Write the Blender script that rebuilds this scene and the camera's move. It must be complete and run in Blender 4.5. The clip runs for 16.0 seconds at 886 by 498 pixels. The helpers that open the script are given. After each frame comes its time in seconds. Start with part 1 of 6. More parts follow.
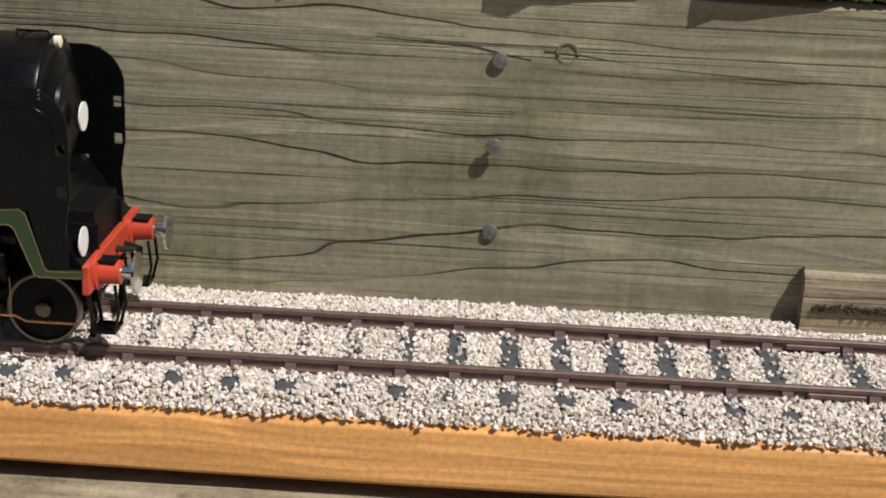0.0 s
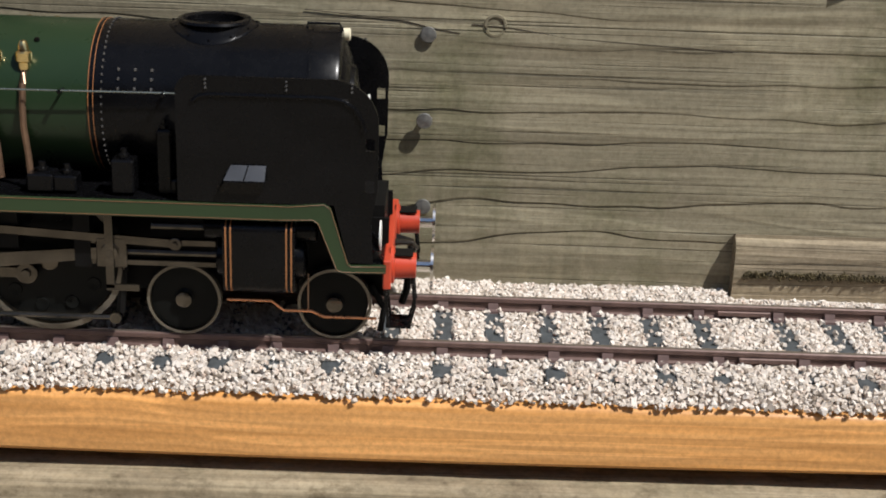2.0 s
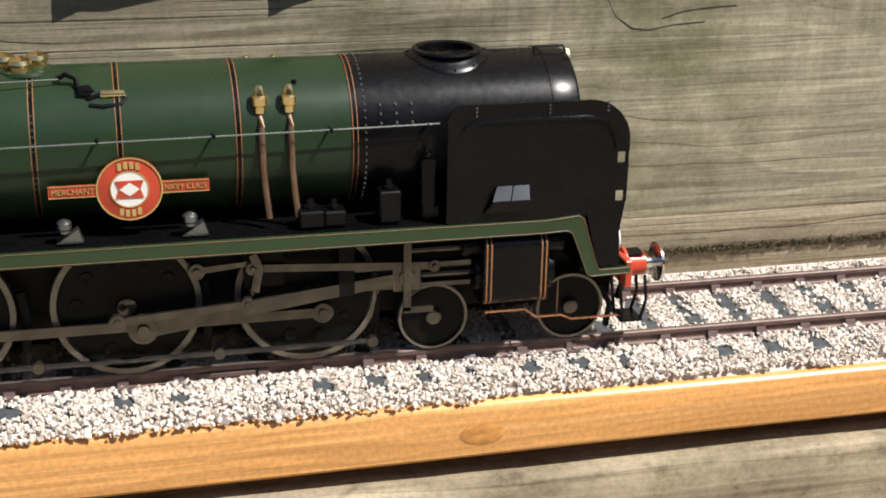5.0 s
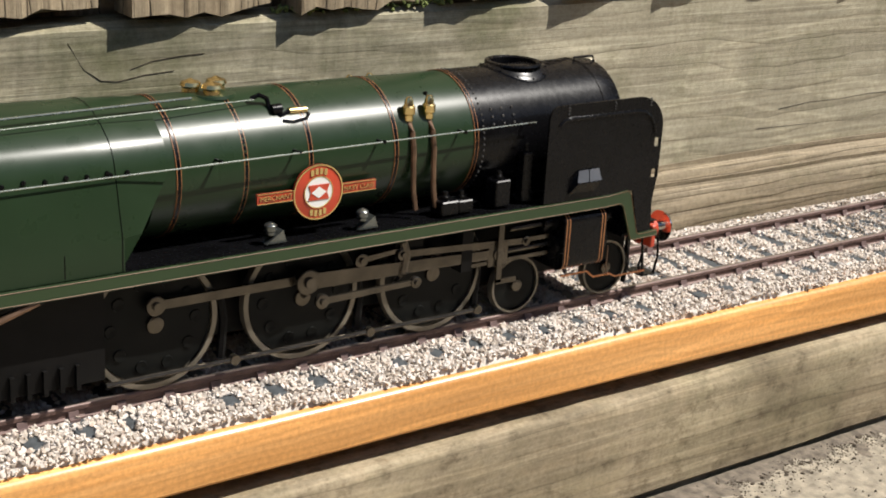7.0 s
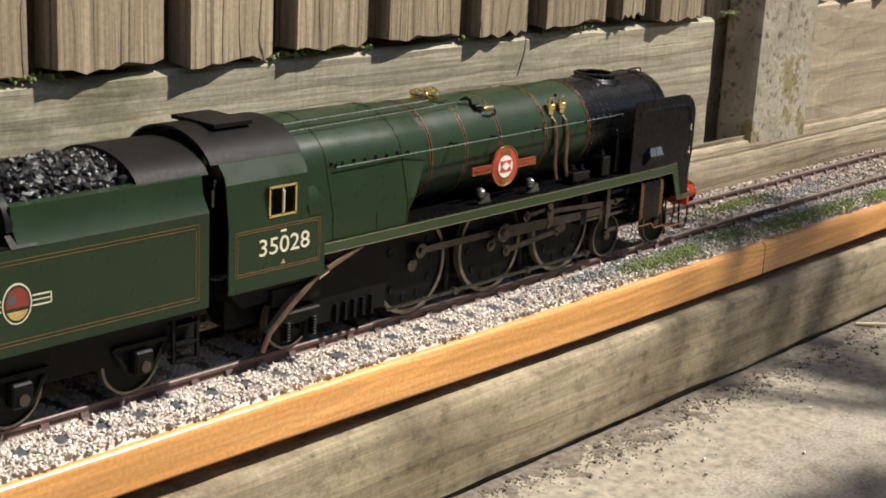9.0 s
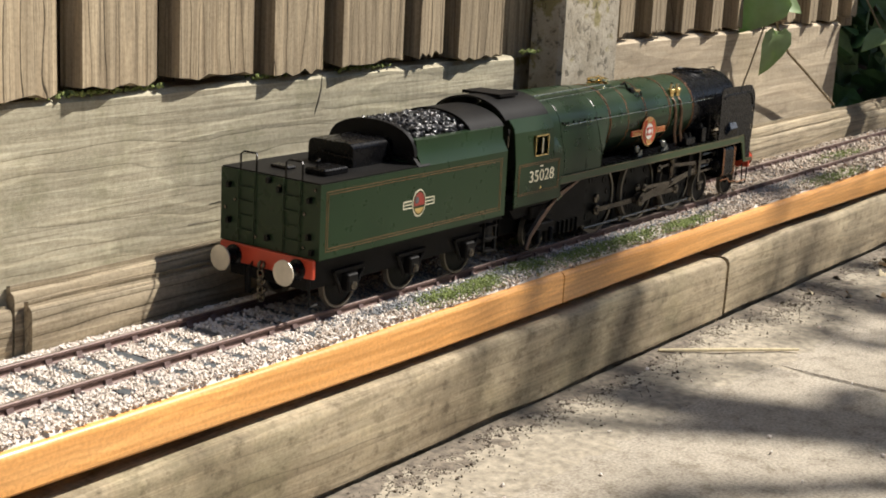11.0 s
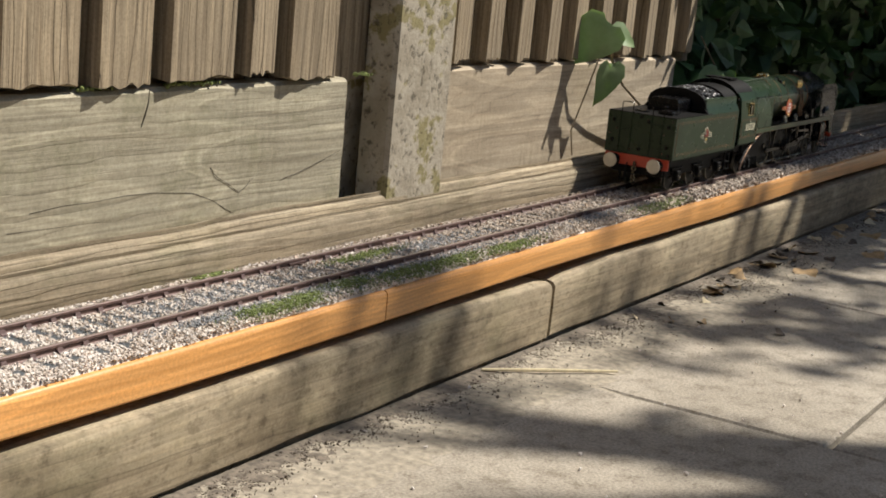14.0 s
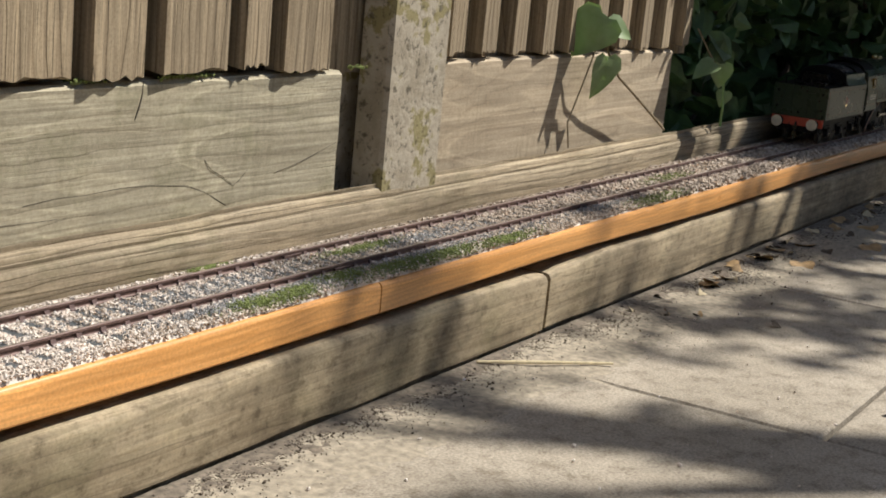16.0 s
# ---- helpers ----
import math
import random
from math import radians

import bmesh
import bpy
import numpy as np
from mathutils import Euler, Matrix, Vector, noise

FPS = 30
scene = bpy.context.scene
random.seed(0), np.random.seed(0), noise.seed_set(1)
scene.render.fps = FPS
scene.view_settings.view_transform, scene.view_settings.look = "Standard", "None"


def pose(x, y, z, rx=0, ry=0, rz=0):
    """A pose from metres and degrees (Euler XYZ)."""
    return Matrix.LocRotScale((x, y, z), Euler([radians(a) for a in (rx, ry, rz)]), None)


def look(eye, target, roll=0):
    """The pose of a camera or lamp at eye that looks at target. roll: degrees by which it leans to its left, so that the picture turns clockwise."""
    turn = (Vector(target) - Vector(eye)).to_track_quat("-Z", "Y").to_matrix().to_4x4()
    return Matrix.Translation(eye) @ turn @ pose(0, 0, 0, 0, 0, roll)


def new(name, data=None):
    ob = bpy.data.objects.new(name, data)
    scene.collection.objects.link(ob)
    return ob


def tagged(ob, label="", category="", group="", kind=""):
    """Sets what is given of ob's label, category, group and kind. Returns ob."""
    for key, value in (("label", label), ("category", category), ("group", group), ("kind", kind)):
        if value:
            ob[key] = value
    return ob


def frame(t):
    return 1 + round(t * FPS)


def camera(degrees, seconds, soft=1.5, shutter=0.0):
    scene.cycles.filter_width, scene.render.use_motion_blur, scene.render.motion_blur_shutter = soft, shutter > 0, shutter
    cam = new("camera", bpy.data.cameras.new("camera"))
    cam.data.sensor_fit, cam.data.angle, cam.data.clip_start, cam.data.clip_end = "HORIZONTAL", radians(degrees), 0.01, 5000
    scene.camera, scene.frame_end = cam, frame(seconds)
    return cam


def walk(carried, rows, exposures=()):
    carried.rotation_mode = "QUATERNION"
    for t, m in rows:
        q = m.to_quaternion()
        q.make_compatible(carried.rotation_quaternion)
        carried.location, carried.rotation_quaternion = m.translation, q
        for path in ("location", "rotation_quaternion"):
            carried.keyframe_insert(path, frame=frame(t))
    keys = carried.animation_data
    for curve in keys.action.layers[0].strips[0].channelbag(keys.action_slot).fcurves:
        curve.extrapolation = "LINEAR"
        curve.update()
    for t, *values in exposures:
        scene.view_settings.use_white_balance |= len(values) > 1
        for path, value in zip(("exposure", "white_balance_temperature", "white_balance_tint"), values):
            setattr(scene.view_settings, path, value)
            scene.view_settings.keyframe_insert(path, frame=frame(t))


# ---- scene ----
cam = camera(33.84, 16.0, soft=1.85)
walk(cam, [
    (0, look((0.0314, -0.5347, 0.2227), (0.0126, 0.0322, 0.0272), 2.56)),
    (0.5, look((0.0324, -0.5369, 0.2186), (0.0185, 0.0295, 0.0210), 2.50)),
    (1, look((0.0341, -0.5362, 0.2211), (0.0245, 0.0285, 0.0184), 2.44)),
    (1.5, look((0.0359, -0.5361, 0.2206), (0.0303, 0.0284, 0.0173), 2.37)),
    (2, look((0.0398, -0.5366, 0.2185), (0.0409, 0.0290, 0.0184), 1.95)),
    (2.5, look((0.0529, -0.5348, 0.2287), (0.0696, 0.0293, 0.0250), 1.75)),
    (3, look((0.0737, -0.5330, 0.2308), (0.1048, 0.0327, 0.0330), 1.38)),
    (3.5, look((0.0860, -0.5328, 0.2352), (0.1284, 0.0316, 0.0358), 1.37)),
    (4, look((0.0941, -0.5341, 0.2348), (0.1589, 0.0280, 0.0352), 1.24)),
    (4.5, look((0.1074, -0.5366, 0.2374), (0.2019, 0.0199, 0.0339), 1.14)),
    (5, look((0.1258, -0.5431, 0.2432), (0.2583, 0.0025, 0.0316), 1.00)),
    (5.2, look((0.1319, -0.5498, 0.2488), (0.2891, -0.0134, 0.0307), 1.26)),
    (7.3, look((0.1048, -0.5243, 0.2492), (0.4707, -0.0862, 0.0643), 3.42)),
    (7.5, look((0.1136, -0.5298, 0.2492), (0.4943, -0.1033, 0.0671), 3.26)),
    (8, look((0.1227, -0.5291, 0.2519), (0.5357, -0.1316, 0.0746), 3.62)),
    (8.2, look((0.1266, -0.5282, 0.2507), (0.5488, -0.1382, 0.0787), 3.70)),
    (10.3, look((0.1475, -0.5875, 0.2573), (0.6002, -0.2233, 0.1077), 1.76)),
    (10.5, look((0.1503, -0.5786, 0.2557), (0.6129, -0.2262, 0.1082), 2.18)),
    (11, look((0.1485, -0.5856, 0.2485), (0.6252, -0.2482, 0.1108), 2.97)),
    (11.5, look((0.1493, -0.6006, 0.2555), (0.6357, -0.2772, 0.1180), 3.62)),
    (12, look((0.1483, -0.6094, 0.2546), (0.6502, -0.3075, 0.1242), 4.67)),
    (12.5, look((0.1477, -0.6142, 0.2527), (0.6575, -0.3239, 0.1269), 5.22)),
    (13, look((0.1470, -0.6173, 0.2518), (0.6572, -0.3270, 0.1278), 5.33)),
    (13.5, look((0.1471, -0.6197, 0.2512), (0.6567, -0.3283, 0.1270), 5.50)),
    (14, look((0.1465, -0.6226, 0.2521), (0.6552, -0.3299, 0.1277), 5.56)),
    (14.5, look((0.1475, -0.6242, 0.2529), (0.6563, -0.3315, 0.1289), 5.67)),
    (15, look((0.1467, -0.6262, 0.2523), (0.6560, -0.3342, 0.1284), 5.50)),
    (15.5, look((0.1474, -0.6266, 0.2530), (0.6567, -0.3352, 0.1274), 5.45)),
    (16, look((0.1480, -0.6285, 0.2521), (0.6561, -0.3356, 0.1250), 5.48)),
], exposures=((0, 0.02, 6200, 10), (2, 0.10, 6150, 10), (3.5, 0.58, 6200, 10), (5, 0.58, 6250, 10), (7.5, 0.48, 6450, 10), (8.2, 0.48, 6500, 10), (10.5, 0.78, 6500, 10), (12, 0.60, 6500, 10), (16, 0.47, 6450, 10)))
# the train's place along the rails, by the second
TX = [(0, -0.1362), (0.5, -0.1071), (1, -0.0721), (1.5, -0.0396), (2, 0.0006), (2.5, 0.0417), (3, 0.0895), (3.5, 0.1355), (4, 0.1887), (4.5, 0.2422), (5, 0.3046), (5.2, 0.3278), (7.3, 0.6274), (7.5, 0.6626), (8, 0.7494), (8.2, 0.7881), (10.3, 1.2205), (10.5, 1.2734), (11, 1.3884), (11.5, 1.5212), (12, 1.6507), (12.5, 1.7956), (13, 1.9328), (13.5, 2.0863), (14, 2.2352), (14.5, 2.3953), (15, 2.5507), (15.5, 2.7035), (16, 2.8239)]

# ---------- world and sun ----------
SUN = Vector((-0.58, 0.42, -1.0)).normalized()      # the way the sunlight travels
world = bpy.data.worlds.new("sky")
scene.world = world
world.use_nodes = True
wt = world.node_tree
sky = wt.nodes.new("ShaderNodeTexSky")
sky.sky_type, sky.sun_disc = 'NISHITA', False
sky.sun_elevation = math.asin(-SUN.z)
sky.sun_rotation = math.atan2(-SUN.x, -SUN.y)
wt.nodes["Background"].inputs[1].default_value = 0.08
wt.links.new(sky.outputs[0], wt.nodes["Background"].inputs[0])
sun = new("sun", bpy.data.lights.new("sun", 'SUN'))
sun.data.energy, sun.data.angle, sun.data.color = 5.0, radians(0.6), (1.0, 0.94, 0.86)
sun.matrix_world = look((2, -3, 4), Vector((2, -3, 4)) + SUN)


# ---------- materials ----------
def dull(m, level):
    m.node_tree.nodes["Principled BSDF"].inputs["Specular IOR Level"].default_value = level


def nodes_of(name):
    m = bpy.data.materials.new(name)
    m.use_nodes = True
    return m, m.node_tree, m.node_tree.nodes["Principled BSDF"]


def add(nt, kind, **sets):
    n = nt.nodes.new(kind)
    for k, v in sets.items():
        n.inputs[k.replace("_", " ")].default_value = v
    return n


def ramp(nt, src, stops):
    r = nt.nodes.new("ShaderNodeValToRGB")
    el = r.color_ramp.elements
    while len(el) < len(stops):
        el.new(0.5)
    for e, (p, c) in zip(el, stops):
        e.position, e.color = p, (*c, 1) if len(c) == 3 else c
    nt.links.new(src, r.inputs[0])
    return r.outputs[0]


def mapped(nt, scale, shift=(0, 0, 0)):
    tc, mp = nt.nodes.new("ShaderNodeTexCoord"), nt.nodes.new("ShaderNodeMapping")
    mp.inputs["Scale"].default_value, mp.inputs["Location"].default_value = scale, shift
    nt.links.new(tc.outputs["Object"], mp.inputs["Vector"])
    return mp.outputs[0]


def noise_of(nt, vec, scale, detail=4.0, rough=0.55, distort=0.0):
    n = add(nt, "ShaderNodeTexNoise", Scale=scale, Detail=detail, Roughness=rough, Distortion=distort)
    nt.links.new(vec, n.inputs["Vector"])
    return n.outputs["Fac"]


def mix(nt, how, fac, a, b):
    n = nt.nodes.new("ShaderNodeMix")
    n.data_type, n.blend_type = 'RGBA', how
    for sock, v in ((n.inputs[0], fac), (n.inputs[6], a), (n.inputs[7], b)):
        if hasattr(v, "links"):
            nt.links.new(v, sock)
        else:
            sock.default_value = v if not isinstance(v, tuple) else (*v, 1)
    return n.outputs[2]


def bump(nt, bsdf, height, strength, dist):
    n = add(nt, "ShaderNodeBump", Strength=strength, Distance=dist)
    nt.links.new(height, n.inputs["Height"])
    nt.links.new(n.outputs[0], bsdf.inputs["Normal"])
    return n


def paint(name, c, rough=0.35, metal=0.0, vary=0.25, scale=60.0, bumps=0.0, coat=0.0):
    m, nt, b = nodes_of(name)
    v = mapped(nt, (1, 1, 1))
    f = noise_of(nt, v, scale, 5)
    lo, hi = tuple(x * (1 - vary) for x in c), tuple(min(1, x * (1 + vary)) for x in c)
    nt.links.new(ramp(nt, f, [(0.3, lo), (0.7, hi)]), b.inputs["Base Color"])
    f2 = noise_of(nt, v, scale * 5, 3)
    nt.links.new(ramp(nt, f2, [(0.3, (max(0.03, rough - 0.03),) * 3), (0.75, (rough + 0.05,) * 3)]), b.inputs["Roughness"])
    b.inputs["Metallic"].default_value = metal
    b.inputs["Coat Weight"].default_value = coat
    if bumps:
        bump(nt, b, f2, bumps, 0.0004)
    return m


def timber(name, light, dark, along="x", ring=16.0, crack=0.8, green=0.0, rough=0.85, size=1.0, seed=0.0, dirty=False, stain=0.0, mill=0.0, bands=0.0, many=47.0, wavy=8.5):
    """Sawn timber: growth rings, fine grain, drying cracks, and algae where green is given."""
    m, nt, b = nodes_of(name)
    a, c = 1.0 * size, ring * size
    sc = (a, c, c) if along == "x" else (c, c, a)
    fi = (3 * size, 140 * size, 140 * size) if along == "x" else (140 * size, 140 * size, 3 * size)
    ck = (0.8 * size, 44 * size, 44 * size) if along == "x" else (60 * size, 60 * size, 2.0 * size)
    v1, v2, v3, v0 = mapped(nt, sc, (seed,) * 3), mapped(nt, fi), mapped(nt, ck, (seed + 3,) * 3), mapped(nt, (1, 1, 1))
    rings = noise_of(nt, v1, 1.6, 2, 0.5, 0.25)
    wav = add(nt, "ShaderNodeMath")
    wav.operation = 'MULTIPLY'
    wav.inputs[1].default_value = 48.0
    nt.links.new(rings, wav.inputs[0])
    sn = add(nt, "ShaderNodeMath")
    sn.operation = 'SINE'
    nt.links.new(wav.outputs[0], sn.inputs[0])
    ringc = ramp(nt, sn.outputs[0], [(0.0, (0.72,) * 3), (0.55, (1.0,) * 3), (1.0, (0.84,) * 3)])
    grain = noise_of(nt, v2, 2.0, 6, 0.65)
    oi = nt.nodes.new("ShaderNodeObjectInfo")
    base = ramp(nt, grain, [(0.28, dark), (0.62, light)])
    base = mix(nt, 'MULTIPLY', 0.75, base, ringc)
    big = noise_of(nt, v0, 5.0, 4)
    base = mix(nt, 'MULTIPLY', 0.6, base, ramp(nt, big, [(0.3, (0.66, 0.62, 0.56)), (0.7, (1.08, 1.06, 1.02))]))
    base = mix(nt, 'MULTIPLY', 0.8, base, ramp(nt, oi.outputs["Random"], [(0.0, (0.78, 0.76, 0.72)), (1.0, (1.12, 1.1, 1.06))]))
    if green:
        g = noise_of(nt, v0, 9.0, 8, 0.72)
        base = mix(nt, 'MIX', ramp(nt, g, [(0.5, (0, 0, 0)), (0.68, (green,) * 3)]), base, (0.13, 0.135, 0.055))
    sep = nt.nodes.new("ShaderNodeSeparateXYZ")
    nt.links.new(v0, sep.inputs[0])
    warp = noise_of(nt, mapped(nt, (1.3 * size, 5 * size, 5 * size) if along == "x" else (5 * size, 5 * size, 1.3 * size), (seed + 5,) * 3), 1.5, 4, 0.55)
    pos = add(nt, "ShaderNodeMath")
    pos.operation = 'MULTIPLY_ADD'
    across = add(nt, "ShaderNodeMath")
    across.operation = 'ADD'
    nt.links.new(sep.outputs[2 if along == "x" else 0], across.inputs[0])
    nt.links.new(sep.outputs[1], across.inputs[1])
    nt.links.new(across.outputs[0], pos.inputs[0])
    pos.inputs[1].default_value = many * size
    wv = add(nt, "ShaderNodeMath")
    wv.operation = 'MULTIPLY'
    wv.inputs[1].default_value = wavy
    nt.links.new(warp, wv.inputs[0])
    nt.links.new(wv.outputs[0], pos.inputs[2])
    fr = add(nt, "ShaderNodeMath")
    fr.operation = 'FRACT'
    nt.links.new(pos.outputs[0], fr.inputs[0])
    seg = noise_of(nt, mapped(nt, (3 * size, 30 * size, 30 * size) if along == "x" else (30 * size, 30 * size, 3 * size), (seed + 9,) * 3), 1.2, 2)
    thin = ramp(nt, fr.outputs[0], [(0.0, (1 - crack,) * 3), (0.022, (1 - crack * 0.8,) * 3), (0.055, (1,) * 3)])
    line = mix(nt, 'MIX', ramp(nt, seg, [(0.38, (0,) * 3), (0.54, (1,) * 3)]), (1.0, 1.0, 1.0), thin)
    if dirty:
        sx = nt.nodes.new("ShaderNodeSeparateXYZ")
        nt.links.new(v0, sx.inputs[0])
        ad = add(nt, "ShaderNodeMath")
        ad.operation = 'MULTIPLY_ADD'
        nt.links.new(big, ad.inputs[0])
        ad.inputs[1].default_value = 0.5
        nt.links.new(sx.outputs[0], ad.inputs[2])
    if bands:
        bandf = ramp(nt, noise_of(nt, mapped(nt, (2, 9, 9), (seed + 2,) * 3), 2.0, 3), [(0.32, (0.15 * bands,) * 3), (0.65, (bands,) * 3)])
        if dirty:
            bandf = mix(nt, 'MULTIPLY', 1.0, bandf, ramp(nt, ad.outputs[0], [(0.45, (1,) * 3), (0.85, (0.42,) * 3)]))
        base = mix(nt, 'MULTIPLY', bandf, base, ramp(nt, fr.outputs[0], [(0.0, (0.62, 0.57, 0.50)), (0.12, (0.86, 0.84, 0.80)), (0.3, (1.12, 1.12, 1.1)), (0.6, (1.0, 0.99, 0.97)), (0.9, (0.78, 0.74, 0.68)), (1.0, (0.62, 0.57, 0.50))]))
    speck = noise_of(nt, v0, 420.0, 4, 0.7)
    base = mix(nt, 'MULTIPLY', 0.5, base, ramp(nt, speck, [(0.35, (0.62, 0.6, 0.56)), (0.6, (1.08,) * 3)]))
    v4 = mapped(nt, (3.5 * size, 420 * size, 420 * size) if along == "x" else (420 * size, 420 * size, 3.5 * size), (seed + 7,) * 3)
    fine = ramp(nt, noise_of(nt, v4, 1.5, 3, 0.5), [(0.30, (1 - 0.6 * crack,) * 3), (0.40, (1,) * 3)])
    line = mix(nt, 'MULTIPLY', 1.0, line, fine)
    if mill:
        saw = noise_of(nt, mapped(nt, (150, 150, 7), (seed,) * 3), 1.0, 3, 0.6)
        base = mix(nt, 'MULTIPLY', ramp(nt, noise_of(nt, v0, 11.0, 3), [(0.42, (0,) * 3), (0.62, (mill,) * 3)]), base, ramp(nt, saw, [(0.32, (0.66, 0.67, 0.62)), (0.55, (1.0, 1.0, 1.0)), (0.72, (1.16, 1.17, 1.12))]))
    if stain:
        s1 = noise_of(nt, mapped(nt, (9, 14, 14), (seed,) * 3), 1.0, 6, 0.68, 0.4)
        s2 = noise_of(nt, mapped(nt, (70, 110, 110), (seed,) * 3), 1.0, 5, 0.7)
        base = mix(nt, 'MULTIPLY', stain, base, ramp(nt, s1, [(0.36, (0.36, 0.32, 0.25)), (0.5, (0.78, 0.75, 0.68)), (0.64, (1.08, 1.06, 1.0))]))
        base = mix(nt, 'MULTIPLY', stain, base, ramp(nt, s2, [(0.33, (0.38, 0.34, 0.27)), (0.47, (0.95, 0.95, 0.93)), (0.7, (1.1, 1.08, 1.02))]))
    if dirty:
        base = mix(nt, 'MULTIPLY', 1.0, base, ramp(nt, ad.outputs[0], [(0.42, (0.70, 0.69, 0.64)), (1.35, (0.95, 0.95, 0.93))]))
    if dirty:
        line = mix(nt, 'MIX', ramp(nt, ad.outputs[0], [(0.40, (0,) * 3), (0.62, (0.8,) * 3)]), line, (1.0, 1.0, 1.0))
    base = mix(nt, 'MULTIPLY', 1.0, base, line)
    nt.links.new(base, b.inputs["Base Color"])
    b.inputs["Roughness"].default_value = rough
    h = mix(nt, 'MULTIPLY', 1.0, mix(nt, 'MIX', 0.5, grain, ringc), line)
    if bands and crack:
        h = mix(nt, 'MULTIPLY', 0.6, h, ramp(nt, fr.outputs[0], [(0.0, (0.5,) * 3), (0.3, (1,) * 3), (0.7, (0.95,) * 3), (1.0, (0.5,) * 3)]))
    bump(nt, b, h, 0.75 if crack > 0.3 else 0.15, 0.0016)
    return m


STONE, NT, BS = nodes_of("limestone_chippings")
GEO = NT.nodes.new("ShaderNodeNewGeometry")
VS = noise_of(NT, mapped(NT, (1, 1, 1)), 700.0, 4)
NT.links.new(mix(NT, 'MULTIPLY', 0.5, ramp(NT, GEO.outputs["Random Per Island"],
             [(0.0, (0.36, 0.30, 0.24)), (0.15, (0.54, 0.47, 0.40)), (0.5, (0.64, 0.575, 0.505)), (0.85, (0.73, 0.68, 0.62)), (1.0, (0.58, 0.45, 0.36))]),
             ramp(NT, VS, [(0.3, (0.84, 0.825, 0.80)), (0.7, (1, 1, 1))])), BS.inputs["Base Color"])
BS.inputs["Roughness"].default_value = 0.9
bump(NT, BS, VS, 0.4, 0.0004)

STONE2, NT, BS = nodes_of("weathered_brown_chippings")
GEO = NT.nodes.new("ShaderNodeNewGeometry")
VS = noise_of(NT, mapped(NT, (1, 1, 1)), 700.0, 4)
NT.links.new(mix(NT, 'MULTIPLY', 0.5, ramp(NT, GEO.outputs["Random Per Island"],
             [(0.0, (0.22, 0.18, 0.14)), (0.3, (0.38, 0.32, 0.255)), (0.65, (0.48, 0.40, 0.32)), (0.9, (0.56, 0.49, 0.41)), (1.0, (0.38, 0.26, 0.17))]),
             ramp(NT, VS, [(0.3, (0.7, 0.68, 0.64)), (0.7, (1, 1, 1))])), BS.inputs["Base Color"])
BS.inputs["Roughness"].default_value = 0.9
bump(NT, BS, VS, 0.4, 0.0004)

CONC, NT, BS = nodes_of("weathered_paving_concrete")
V = mapped(NT, (1, 1, 1))
N1, N2, N3 = noise_of(NT, V, 4.0, 6, 0.6), noise_of(NT, V, 45.0, 6, 0.7), noise_of(NT, V, 420.0, 3)
C1 = ramp(NT, N1, [(0.3, (0.26, 0.23, 0.18)), (0.7, (0.42, 0.38, 0.315))])
C1 = mix(NT, 'MULTIPLY', 0.7, C1, ramp(NT, N2, [(0.36, (0.50, 0.46, 0.40)), (0.50, (0.95, 0.94, 0.92)), (0.7, (1.12, 1.1, 1.06))]))
C1 = mix(NT, 'MULTIPLY', 0.75, C1, ramp(NT, N3, [(0.35, (0.55, 0.52, 0.48)), (0.6, (1.05, 1.05, 1.03))]))
NT.links.new(C1, BS.inputs["Base Color"])
BS.inputs["Roughness"].default_value = 0.92
bump(NT, BS, mix(NT, 'MIX', 0.5, N2, N3), 0.6, 0.002)

POSTC, NT, BS = nodes_of("lichen_spotted_concrete")
V = mapped(NT, (1, 1, 1))
N1, N2, N3 = noise_of(NT, V, 26.0, 6, 0.65), noise_of(NT, V, 130.0, 5, 0.7), noise_of(NT, V, 15.0, 3)
C1 = ramp(NT, N1, [(0.35, (0.29, 0.25, 0.18)), (0.65, (0.46, 0.41, 0.32))])
C1 = mix(NT, 'MIX', ramp(NT, N1, [(0.56, (0, 0, 0)), (0.6, (0.8,) * 3)]), C1, (0.20, 0.17, 0.05))
C1 = mix(NT, 'MULTIPLY', 0.85, C1, ramp(NT, N2, [(0.36, (0.25, 0.24, 0.21)), (0.46, (1, 1, 1))]))
NT.links.new(C1, BS.inputs["Base Color"])
BS.inputs["Roughness"].default_value = 0.95
bump(NT, BS, N2, 0.6, 0.002)

WALLW = timber("weathered_gravel_board_wood", (0.54, 0.51, 0.40), (0.36, 0.325, 0.245), ring=9.0, crack=0.88, green=0.75, dirty=True, mill=0.65, bands=0.7, many=66.0, wavy=6.0)
WALLW2 = timber("pale_gravel_board_wood", (0.58, 0.50, 0.38), (0.40, 0.33, 0.24), ring=8.0, crack=0.22, seed=4.0, mill=0.45, bands=0.35, many=55.0, wavy=12.0)
LEDGEW = timber("mossy_ledge_wood", (0.52, 0.455, 0.345), (0.31, 0.255, 0.175), ring=24.0, crack=0.6, green=0.35, seed=2.0, stain=0.35, bands=0.6, many=110.0, wavy=5.0)
PALEW = timber("fence_paling_wood", (0.48, 0.40, 0.28), (0.24, 0.19, 0.125), along="z", ring=22.0, crack=0.9, seed=1.0, bands=0.65, many=70.0, wavy=7.0)
PINEW = timber("varnished_orange_pine", (0.84, 0.45, 0.165), (0.72, 0.35, 0.105), ring=24.0, crack=0.0, rough=0.3, seed=6.0, bands=0.5, many=260.0, wavy=16.0)
